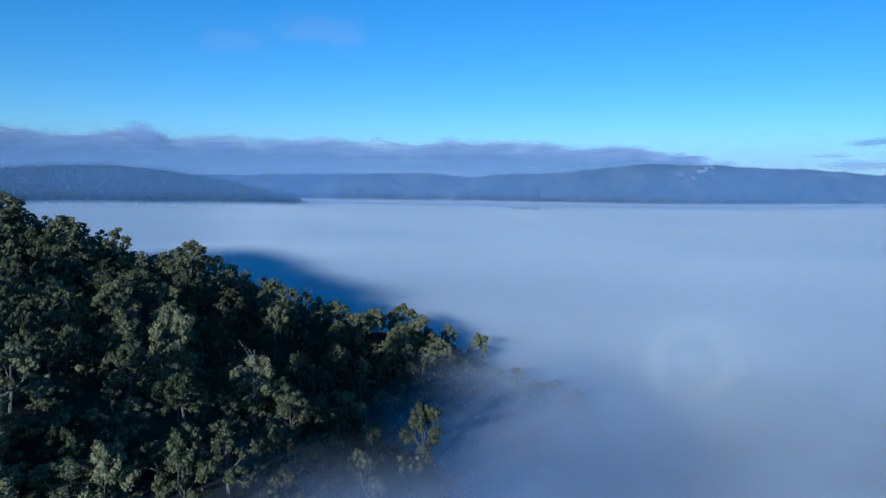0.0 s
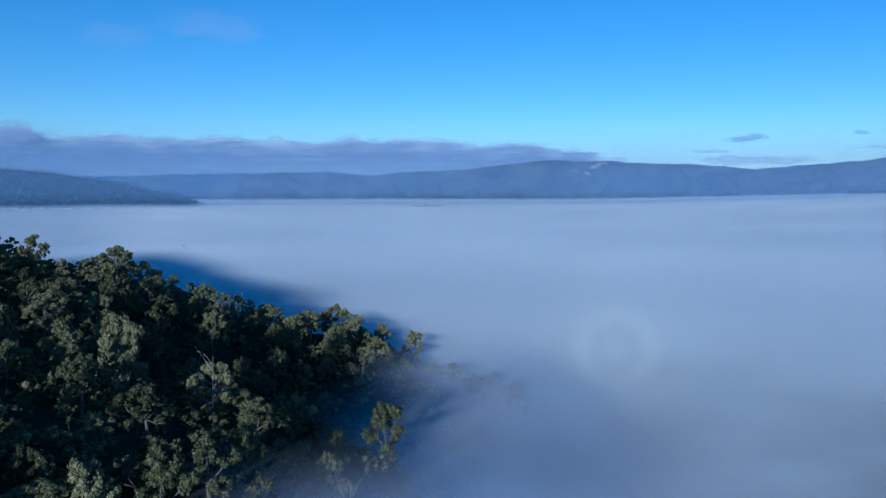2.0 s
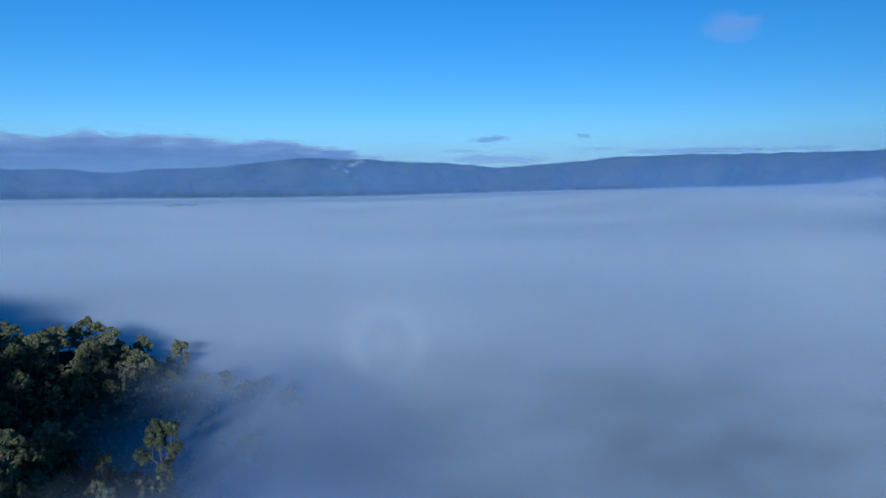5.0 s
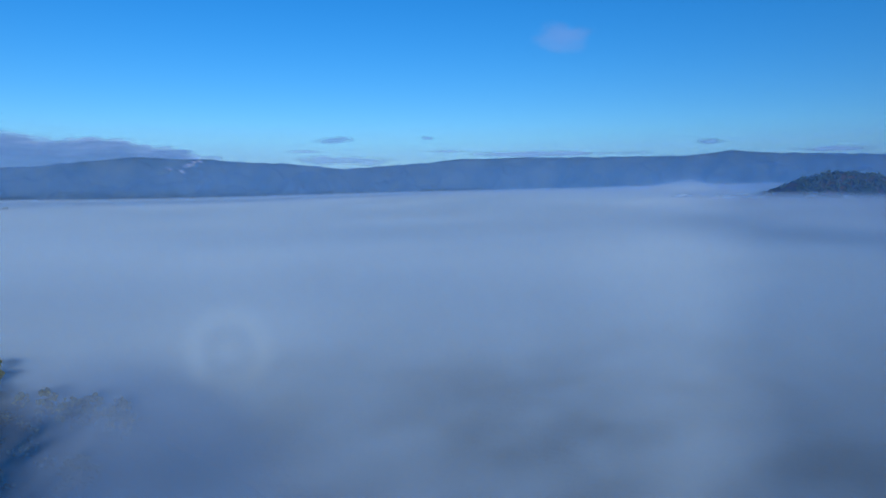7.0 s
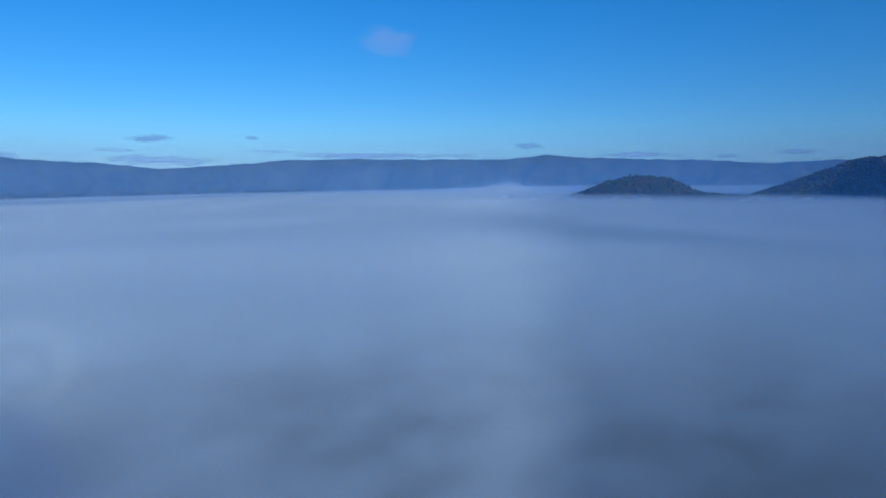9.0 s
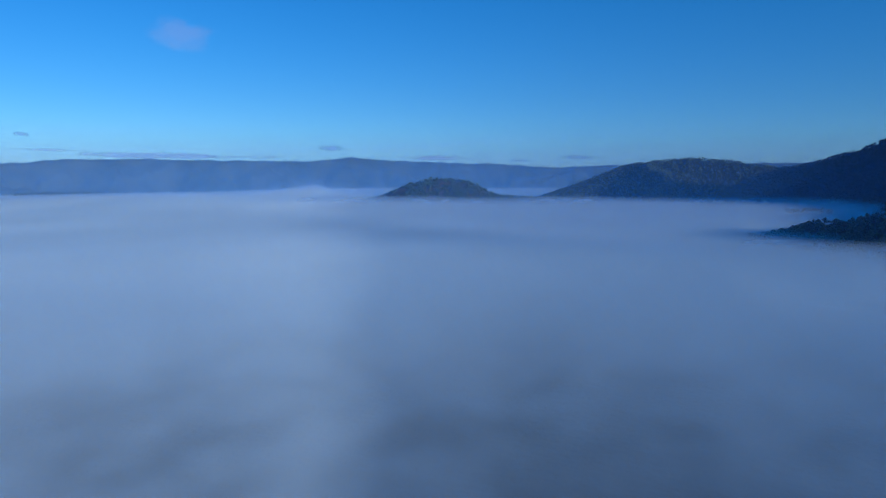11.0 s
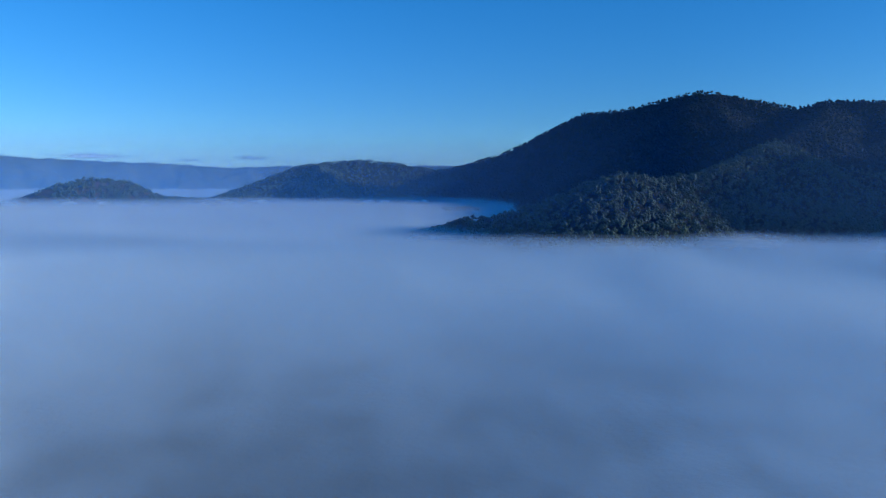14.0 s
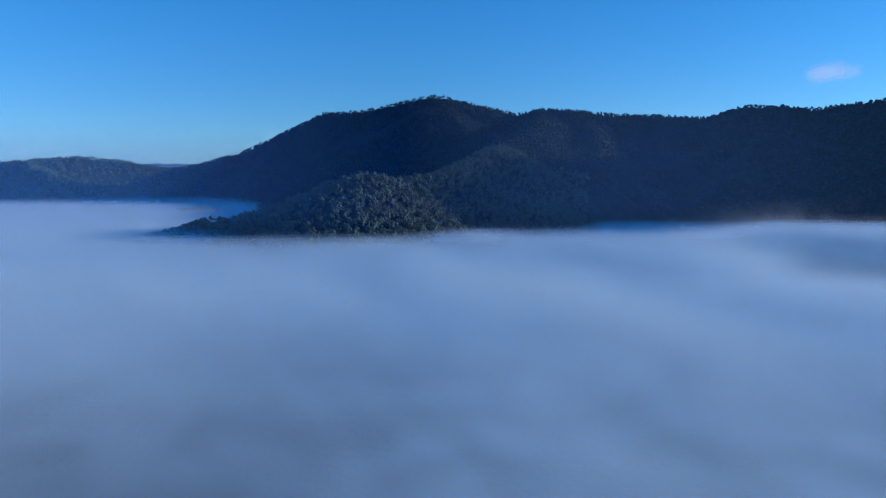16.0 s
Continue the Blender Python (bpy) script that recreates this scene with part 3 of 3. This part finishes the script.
OCT_F = np.array([(0, 1, 4), (1, 2, 4), (2, 3, 4), (3, 0, 4), (1, 0, 5), (2, 1, 5), (3, 2, 5), (0, 3, 5)])


def tube(points, radii, sides=6):
    """A tapered limb along points."""
    p, v = np.asarray(points, float), []
    for i in range(len(p)):
        way = p[min(i + 1, len(p) - 1)] - p[max(i - 1, 0)]
        way = way / np.linalg.norm(way)
        a = np.cross(way, (0.3, 0.9, 0.1))
        a = a / np.linalg.norm(a)
        b = np.cross(way, a)
        for t in np.arange(sides) * 2 * math.pi / sides:
            v.append(p[i] + radii[i] * (math.cos(t) * a + math.sin(t) * b))
    f = [[i * sides + j, i * sides + (j + 1) % sides, (i + 1) * sides + (j + 1) % sides, (i + 1) * sides + j]
         for i in range(len(p) - 1) for j in range(sides)]
    return np.array(v), np.array(f)


def bend(a, b, sag, steps=5):
    a, b = np.asarray(a, float), np.asarray(b, float)
    t = np.linspace(0, 1, steps)[:, None]
    side = rng.normal(size=3) * sag
    return a + (b - a) * t + side * np.sin(t * math.pi)


def leaves(centres, radii, count, size):
    """Leaf sprays on the domes of clumps: one array of corners and one of faces."""
    c = np.repeat(centres, count, 0)
    r = np.repeat(radii, count, 0)[:, None]
    n = rng.normal(size=c.shape)
    n[:, 2] = n[:, 2] + 0.35
    n /= np.linalg.norm(n, axis=1)[:, None]
    at = c + n * r * (0.6 + 0.6 * rng.random((len(c), 1))) * (1, 1, 0.85)
    tilt = n + 0.6 * rng.normal(size=n.shape)
    tilt /= np.linalg.norm(tilt, axis=1)[:, None]
    a = np.cross(tilt, rng.normal(size=n.shape))
    a /= np.linalg.norm(a, axis=1)[:, None]
    b = np.cross(tilt, a)
    s = size * (0.6 + 0.8 * rng.random((len(c), 1)))
    v = np.stack([at - a * s * 0.5, at - b * s * 0.36, at + a * s * 0.62, at + b * s * 0.36], 1).reshape(-1, 3)
    return v, np.arange(len(v)).reshape(-1, 4)


def clump_cores(centres, radii):
    """Dense twigs inside each clump."""
    v = centres[:, None, :] + OCT_V[None] * radii[:, None, None] * (0.75 + 0.3 * rng.random((len(centres), 6, 1))) * (1, 1, 0.85)
    f = OCT_F[None] + (np.arange(len(centres)) * 6)[:, None, None]
    return v.reshape(-1, 3), f.reshape(-1, 3)


def leaf_tufts(centres, radii, count, size):
    """Small leaf sprays laid over the domes of clumps, three corners each."""
    c, r = np.repeat(centres, count, 0), np.repeat(radii, count, 0)[:, None]
    n = rng.normal(size=c.shape)
    n[:, 2] += 0.45
    n /= np.linalg.norm(n, axis=1)[:, None]
    at = c + n * r * (0.78 + 0.42 * rng.random((len(c), 1)) ** 1.5) * (1, 1, 0.85)
    tilt = n + 0.45 * rng.normal(size=n.shape)
    tilt /= np.linalg.norm(tilt, axis=1)[:, None]
    a = np.cross(tilt, rng.normal(size=n.shape))
    a /= np.linalg.norm(a, axis=1)[:, None]
    b = np.cross(tilt, a)
    s = size * (0.6 + 0.8 * rng.random((len(c), 1)))
    v = np.stack([at - a * s * 0.6 - b * s * 0.25, at + a * s * 0.6 - b * s * 0.3, at + b * s * 0.75], 1).reshape(-1, 3)
    return v, np.arange(len(v)).reshape(-1, 3)


class Kind:
    """Shape of one kind of tree: trunk, forked limbs, billows of clumped leaves."""

    def __init__(self, tall, wide, low, limbs, clumps, count, size, gap=1.0):
        lean = rng.normal(size=2) * 0.04 * tall
        fork = np.array([lean[0], lean[1], (low + 0.1) * tall])
        self.trunk = tube(bend((0, 0, -1.2), fork, 0.15), np.linspace(0.024, 0.015, 5) * tall)
        self.limbs, centres, radii = [], [], []
        for q in range(limbs):
            turn = 2.4 * q + 0.5 * rng.random()
            high = ((q + 0.5) / limbs) ** 0.8
            out = wide * 0.8 * gap * math.sqrt(max(0.04, 1 - (1.55 * high - 0.5) ** 2)) * rng.uniform(0.75, 1.05)
            tip = np.array([lean[0] + math.cos(turn) * out, lean[1] + math.sin(turn) * out, tall * (low + (0.9 - low) * high)])
            self.limbs.append(tube(bend(fork, tip, 0.04 * tall), np.linspace(0.012, 0.004, 5) * tall, 5))
            lobe = wide * rng.uniform(0.3, 0.44)
            for _ in range(clumps):
                away = rng.normal(size=3)
                away[2] += 0.5
                away /= np.linalg.norm(away)
                centres.append(tip + away * lobe * rng.uniform(0.55, 1.0) * (1, 1, 0.75))
                radii.append(wide * rng.uniform(0.1, 0.185))
        self.centres, self.radii = np.array(centres), np.array(radii)
        self.crown_v, self.crown_f = leaf_tufts(self.centres, self.radii, count, size)
        self.core = clump_cores(self.centres, self.radii)
        self.tall = float(self.crown_v[:, 2].max())


KINDS = [Kind(14, 4.8, 0.22, 9, 10, 52, 0.34), Kind(12, 5.2, 0.2, 10, 9, 52, 0.35), Kind(15, 4.2, 0.25, 9, 9, 50, 0.33),
         Kind(10, 4.4, 0.15, 8, 10, 52, 0.33), Kind(13, 5.4, 0.3, 9, 9, 54, 0.35, 1.1), Kind(8, 3.6, 0.1, 7, 10, 48, 0.3),
         Kind(16, 4.8, 0.34, 9, 9, 54, 0.35, 1.12), Kind(21, 5.6, 0.45, 11, 10, 58, 0.34), Kind(20, 6.2, 0.5, 11, 10, 58, 0.34, 1.05)]


def part(name, vf, material, parent, label=""):
    ob = solid(name, vf[0], vf[1], material, False)
    ob.parent = parent
    return tagged(ob, label)


def crown_mesh(kind):
    """Leaves and twigs as one mesh."""
    me = bpy.data.meshes.new("crown")
    v = np.concatenate([kind.crown_v, kind.core[0]])
    faces = kind.crown_f.tolist() + (kind.core[1] + len(kind.crown_v)).tolist()
    me.from_pydata(v.tolist(), [], faces)
    me.materials.append(LEAF)
    return me


def tree(kind):
    root = new("tree")
    part("trunk", kind.trunk, BARK, root)
    for vf in kind.limbs:
        part("limb", vf, BARK, root)
    new("crown", crown_mesh(kind)).parent = root
    return tagged(root, "green gum tree with a clumped crown on the hillside", "tree", "trees on the near hillside")


def stand(x, y, z, wide, high, turn):
    return pose(x, y, z, 0, 0, turn) @ Matrix.Diagonal((wide, wide, high, 1))


# trees that stand clear of the rest, or sunk in the fog: x, y, height of the top, spread, kind
CREST = ((-15, 286, 22, 1.1, 4), (-8, 282, 18, 0.8, 0), (-11, 262, 18.5, 0.75, 2), (-32, 277, 19, 0.8, 1), (-39, 265, 26, 0.85, 4),
         (-60, 250, 36, 0.85, 1), (-80, 253, 43.5, 0.6, 2), (-85, 238, 50, 0.9, 6), (-94, 240, 46, 0.8, 1), (-107, 235, 54, 0.8, 0),
         (-122, 230, 58, 0.9, 6), (-137, 222, 66, 1.0, 1), (-72, 258, 38, 0.5, 5), (2, 255, 11, 0.6, 5), (15, 285, 10.5, 0.75, 3),
         (-50, 262, 30, 0.6, 3), (3, 290, 13, 0.6, 3))
SLOPE = ((-89, 217, 44, 0.9, 1), (-53, 224, 31.5, 0.75, 0), (-35, 229, 19.5, 0.6, 3), (-24, 252, 13, 0.5, 5), (-40, 202, 23.5, 0.55, 3),
         (-80, 175, 45.5, 0.95, 0), (-78, 151, 45, 1.0, 1), (-67, 173, 37, 0.8, 3), (-61, 137, 39, 0.95, 4), (-57, 147, 37.5, 0.6, 3),
         (-54, 124, 35.5, 0.95, 1), (-69, 121, 35.5, 1.0, 0), (-47, 128, 33.5, 0.8, 6), (-41, 123, 29.5, 0.7, 1), (-42, 140, 31, 0.65, 0),
         (-76, 142, 37, 0.7, 3), (-62, 165, 41, 0.8, 2), (-90, 190, 47, 1.0, 4))
FOOT = ((-32, 155, 26, 0.7, 2), (-31, 129, 28.5, 0.75, 0), (-29, 123, 24.5, 0.65, 3), (-44, 108, 29, 0.9, 4), (-38, 111, 28.5, 0.75, 2),
        (-54, 112, 30, 0.85, 1), (-30, 103, 26, 0.8, 0), (-4, 153, 17.5, 0.95, 3), (-26, 108, 23.5, 0.6, 1), (-17, 109, 14.5, 0.8, 3),
        (-7, 111, 14, 0.75, 1), (-40, 98, 27, 0.8, 0), (-53, 97, 29, 0.9, 6), (-66, 104, 34, 1.0, 4), (-80, 122, 43, 1.0, 0), (-23, 96, 19, 0.7, 3))
SUNK = ((33, 250, 1, 0.9, 1), (41, 256, 0, 0.9, 3), (29, 263, 2, 0.8, 5), (47, 246, -1, 0.9, 1), (24, 205, -2, 0.9, 0), (14, 140, -1, 0.9, 1))
# rise of the canopy's upper edge as seen from the start: bearing, degrees
CANOPY = ((-60, 3), (-31.7, -0.7), (-30.8, -1.3), (-29.5, -2.3), (-28.2, -2.1), (-26, -3.0), (-24.2, -3.8), (-23.3, -4.8), (-21.5, -5.0), (-19.7, -4.6),
          (-17.3, -5.5), (-15.6, -6.5), (-13.1, -7.4), (-10.7, -8.3), (-8.3, -9.2), (-4.2, -9.6), (-0.6, -11), (1.5, -13), (60, -13))
spots = []
for x, y, top, spread, q in (*CREST, *SLOPE, *FOOT, *SUNK):
    z = float(near_height(np.array(x), np.array(y)))
    if top - z > 15.5:
        q = 7 + (q in (1, 3, 4))
    high = (top - z) / KINDS[q].tall
    spots.append((x, y, z, min(max(1.1 * spread, 0.75 * high), 1.15), high, q))
clear = list(spots)
for y in np.arange(56, 306, 7.2):
    for x in np.arange(-240, 60, 7.2):
        px, py = x + rng.uniform(-2.9, 2.9), y + rng.uniform(-2.9, 2.9)
        if px < -0.66 * py - 18 or any((px - a[0]) ** 2 + (py - a[1]) ** 2 < 26 for a in clear):
            continue
        z = float(near_height(np.array(px), np.array(py)))
        if (EYE - z - 12) / math.hypot(px, py) > 0.44 or z < -24 or py > 294 + 0.17 * px:
            continue
        verge = px - min(-26 + 0.16 * max(py - 150, 0), 8) if py < 262 else px - 8
        if verge > 16 or rng.random() < 0.04 * verge:
            continue
        size = rng.uniform(0.55, 0.88) if rng.random() < 0.75 else rng.uniform(0.88, 1.05)
        if verge > 0:
            size *= 0.7
        q = int(rng.choice(7, p=(0.17, 0.16, 0.11, 0.2, 0.12, 0.16, 0.08)))
        away = math.hypot(px, py)
        limit = EYE + away * math.tan(radians(float(table(math.degrees(math.atan2(px, py)), CANOPY))))
        size = min(size, (limit - z - 5 * rng.random() ** 2) / KINDS[q].tall)
        if size < 0.36:
            continue
        spots.append((px, py, z, size, size, q))
spots.sort(key=lambda a: math.hypot(a[0], a[1]))
first, rest = {}, []
for n, (x, y, z, wide, high, q) in enumerate(spots):
    m = stand(x, y, z, wide, high, rng.uniform(0, 360))
    if n >= 300:
        rest.append((m, q))
    elif q in first:
        copy_thing(first[q], m)
    else:
        first[q] = tree(KINDS[q])
        first[q].matrix_basis = m


def moved(m, v):
    a = np.array(m)
    return v @ a[:3, :3].T + a[:3, 3]


def joined(name, pieces, material, label, category):
    """Many pieces as one mesh of one kind of face."""
    vs, fs, base = [], [], 0
    for v, f in pieces:
        vs.append(v), fs.append(f + base)
        base += len(v)
    return tagged(solid(name, np.concatenate(vs), np.concatenate(fs), material, False), label, category, kind="stuff")


woods = "forest canopy on the crest of the near hillside"


def thinned(kind):
    """Half of the leaf sprays, each somewhat larger."""
    tufts = kind.crown_v.reshape(-1, 3, 3)[::2]
    mid = tufts.mean(1, keepdims=True)
    v = (mid + (tufts - mid) * 1.4).reshape(-1, 3)
    return v, np.arange(len(v)).reshape(-1, 3)


THIN = [thinned(kind) for kind in KINDS]
joined("tree_leaves", [(moved(m, THIN[q][0]), THIN[q][1]) for m, q in rest], LEAF, woods, "trees")
joined("tree_twigs", [(moved(m, KINDS[q].core[0]), KINDS[q].core[1]) for m, q in rest], LEAF, woods, "trees")
joined("tree_trunks", [(moved(m, v), f) for m, q in rest for v, f in (KINDS[q].trunk, *KINDS[q].limbs)], BARK,
       "pale trunks and limbs under the canopy", "trees")


def dead_tree(x, y, top, branches):
    z = float(near_height(np.array(x), np.array(y)))
    tall = top - z
    root = new("dead_tree")
    root.matrix_basis = pose(x, y, z)
    part("trunk", tube(bend((0, 0, -1), (0.3, 0, tall * 0.96), 0.3, 7), np.linspace(0.1, 0.03, 7)), DEADWOOD, root)
    for q in range(branches):
        h = tall * (0.45 + 0.45 * q / branches)
        turn = rng.uniform(0, 6.28)
        out = tall * rng.uniform(0.1, 0.22)
        tip = (math.cos(turn) * out, math.sin(turn) * out, h + out * rng.uniform(0.7, 1.6))
        part("branch", tube(bend((0.2 * h / tall, 0, h), tip, 0.35, 5), np.linspace(0.045, 0.015, 5), 5), DEADWOOD, root)
    return tagged(root, "bare grey dead tree standing among the green crowns", "dead tree", "dead trees")


dead_tree(-39, 146, 35, 9)
dead_tree(-50, 269, 30.5, 5)
dead_tree(-12, 122, 17, 5)


def crowd(name, x, y, z, tall, clumps, material, label, crown=0.42, sprays=0, lump=(0.13, 0.23), leaf=1.1, seat=0.46, plain=False):
    """A far wood: every tree a trunk-high heap of ragged clumps."""
    n = len(x)
    base = np.stack([x, y, z], -1)
    way = rng.normal(size=(n, clumps, 3))
    way /= np.linalg.norm(way, axis=2)[..., None]
    far = rng.random((n, clumps, 1)) ** 0.5
    c = base[:, None] + way * far * tall[:, None, None] * (crown * 0.85, crown * 0.85, 0.38) + (0, 0, 1) * tall[:, None, None] * seat
    r = tall[:, None] * rng.uniform(*lump, (n, clumps))
    c, r = c.reshape(-1, 3), r.reshape(-1)
    ball, faces = (OCT_V, OCT_F) if plain else (ICO_V, ICO_F)
    v = c[:, None, :] + ball[None] * r[:, None, None] * (0.72 + 0.45 * rng.random((len(c), len(ball), 1))) * (1.2 if plain else 0.62 if sprays else 1.0)
    f = faces[None] + (np.arange(len(c)) * len(ball))[:, None, None]
    tagged(solid(name, v.reshape(-1, 3), f.reshape(-1, 3), material, False), label, "forest", kind="stuff")
    if sprays:
        lv, lf = leaves(c, r * 1.15, sprays, leaf)
        tagged(solid(name + "_leaves", lv, lf, material, False), label, "forest", kind="stuff")


def wood(name, height, az0, az1, d0, d1, lowest, area, tall, clumps, label, sprays=0, last=lambda a: 9e9, lump=(0.13, 0.23), vary=(0.65, 1.25), green=LEAF_FAR, leaf=1.1, seat=0.46):
    n = int(math.radians(az1 - az0) * (d1 ** 2 - d0 ** 2) / 2 / area)
    az, d = rng.uniform(az0, az1, n), np.sqrt(rng.uniform(d0 ** 2, d1 ** 2, n))
    z = height(az, d)
    keep = (z > lowest) & (d < last(az) + 25)
    az, d, z = az[keep], d[keep], z[keep]
    x, y = polar(az, d)
    crowd(name, x, y, z, tall * rng.uniform(*vary, len(x)), clumps, green, label, sprays=sprays, lump=lump, leaf=leaf, seat=seat, plain=d0 > 800)


ux, uy = rng.uniform(-190, 45, 1500), rng.uniform(70, 255, 1500)
uz = near_height(ux, uy)
held = (uz > -24) & (ux > -0.66 * uy - 12) & (ux < 14 + 0.1 * np.maximum(uy - 150, 0))
crowd("undergrowth", ux[held], uy[held], uz[held] - 0.6, rng.uniform(3.2, 6.5, held.sum()), 7, LEAF, "leafy young trees and shrubs between the gum trees", crown=0.5, sprays=16, leaf=0.42)
wood("spur_wood", spur_height, 88, 126, 860, 1400, -14, 52, 11, 9, "grey-green trees on the low spur above the fog", 5, lump=(0.11, 0.18), leaf=0.7, vary=(0.5, 1.3))
# sunlit ribs take the lighter leaf colour, the shaded face above the darker
wood("foot_wood", mount_height, 104, 126, 1060, 1350, -4, 58, 10, 6, "grey-green trees on the lowest ribs of the mountain", 3, lump=(0.13, 0.2), leaf=0.8, vary=(0.5, 1.3), seat=0.4)
wood("mountain_wood", mount_height, 91, 147, 1300, 2080, -4, 27, 6, 2, "dense forest covering the mountain, leaf colour darkened for its shade",
     last=lambda a: table(a, MOUNT_CREST), lump=(0.3, 0.44), vary=(0.8, 1.15), green=LEAF_SHADED, seat=0.28)
wood("hill_wood", hill_height, 75, 97, 1900, 2180, 20, 27, 8.5, 4, "dense forest on the round-topped hill", lump=(0.17, 0.28), vary=(0.7, 1.2), seat=0.36)
wood("knoll_wood", knoll_height, 65.2, 78, 1830, 1975, 20, 34, 9, 5, "dense trees on the crown of the knoll")
wood("knoll_shrubs", knoll_height, 60, 65.4, 1830, 1975, 20, 150, 7, 4, "scattered small trees on the bare flank of the knoll")
wood("far_hill_wood", left_height, -36, -9, 2720, 3080, -8, 70, 11, 3, "dense forest on the far hill")

# ---- treetops that stand out of the fog far off ----


def treetops(az0, az1, d0, d1, count, top, tall):
    az, d = rng.uniform(az0, az1, count), rng.uniform(d0, d1, count)
    x, y = polar(az, d)
    z = fog_height(x, y) + top - tall
    crowd("treetops", x, y, z + rng.uniform(-2, 1, count), np.full(count, tall), 6, LEAF_SHADED, "dark treetops just clear of the fog")


treetops(3.6, 9.4, 3790, 3850, 110, 17, 18)
treetops(7.0, 9.2, 3780, 3830, 60, 24, 20)
treetops(5.2, 7.7, 2480, 2520, 16, 8, 9)
treetops(37.2, 42.5, 3700, 3780, 110, 18, 18)
treetops(94.0, 97.0, 1500, 1540, 40, 4.5, 12)
treetops(72.8, 76.2, 1960, 2000, 26, 9, 12)
treetops(-12.9, -12.75, 905, 909, 1, 1.5, 7)


# ---- pale rock on the far range ----


def rock_face(az, d, wide, high):
    """A broken pale cliff on the slope."""
    bm = bmesh.new()
    bmesh.ops.create_icosphere(bm, subdivisions=2, radius=1)
    for w in bm.verts:
        j = 0.75 + 0.5 * rng.random()
        w.co = Vector((w.co.x * wide * j, w.co.y * 9 * j, w.co.z * high * j))
    me = bpy.data.meshes.new("rock_face")
    bm.to_mesh(me)
    bm.free()
    me.materials.append(ROCK)
    x, y = polar(az, d)
    z = float(range_height(np.array(az), np.array(d)))
    ob = new("rock_face", me)
    ob.matrix_basis = pose(x, y, z, 0, 28, -az)
    return tagged(ob, "pale broken cliff on the forested range", "cliff", "pale cliffs on the range")


ROCK = Nodes("rock")
ROCK = ROCK.surface(ROCK.ramp(ROCK.noise(0.05, 5), (0.3, (0.2, 0.17, 0.16)), (0.7, (0.4, 0.34, 0.32))), 0.95)
for az, d, wide, high in ((20.4, 4400, 26, 9), (20.0, 4375, 24, 9), (19.6, 4345, 26, 11), (19.1, 4320, 30, 11), (18.7, 4290, 26, 8), (18.2, 4262, 22, 7),
                          (19.9, 4345, 14, 7), (19.3, 4350, 18, 6)):
    rock_face(az, d - 55, wide * 0.9, high * 0.9)
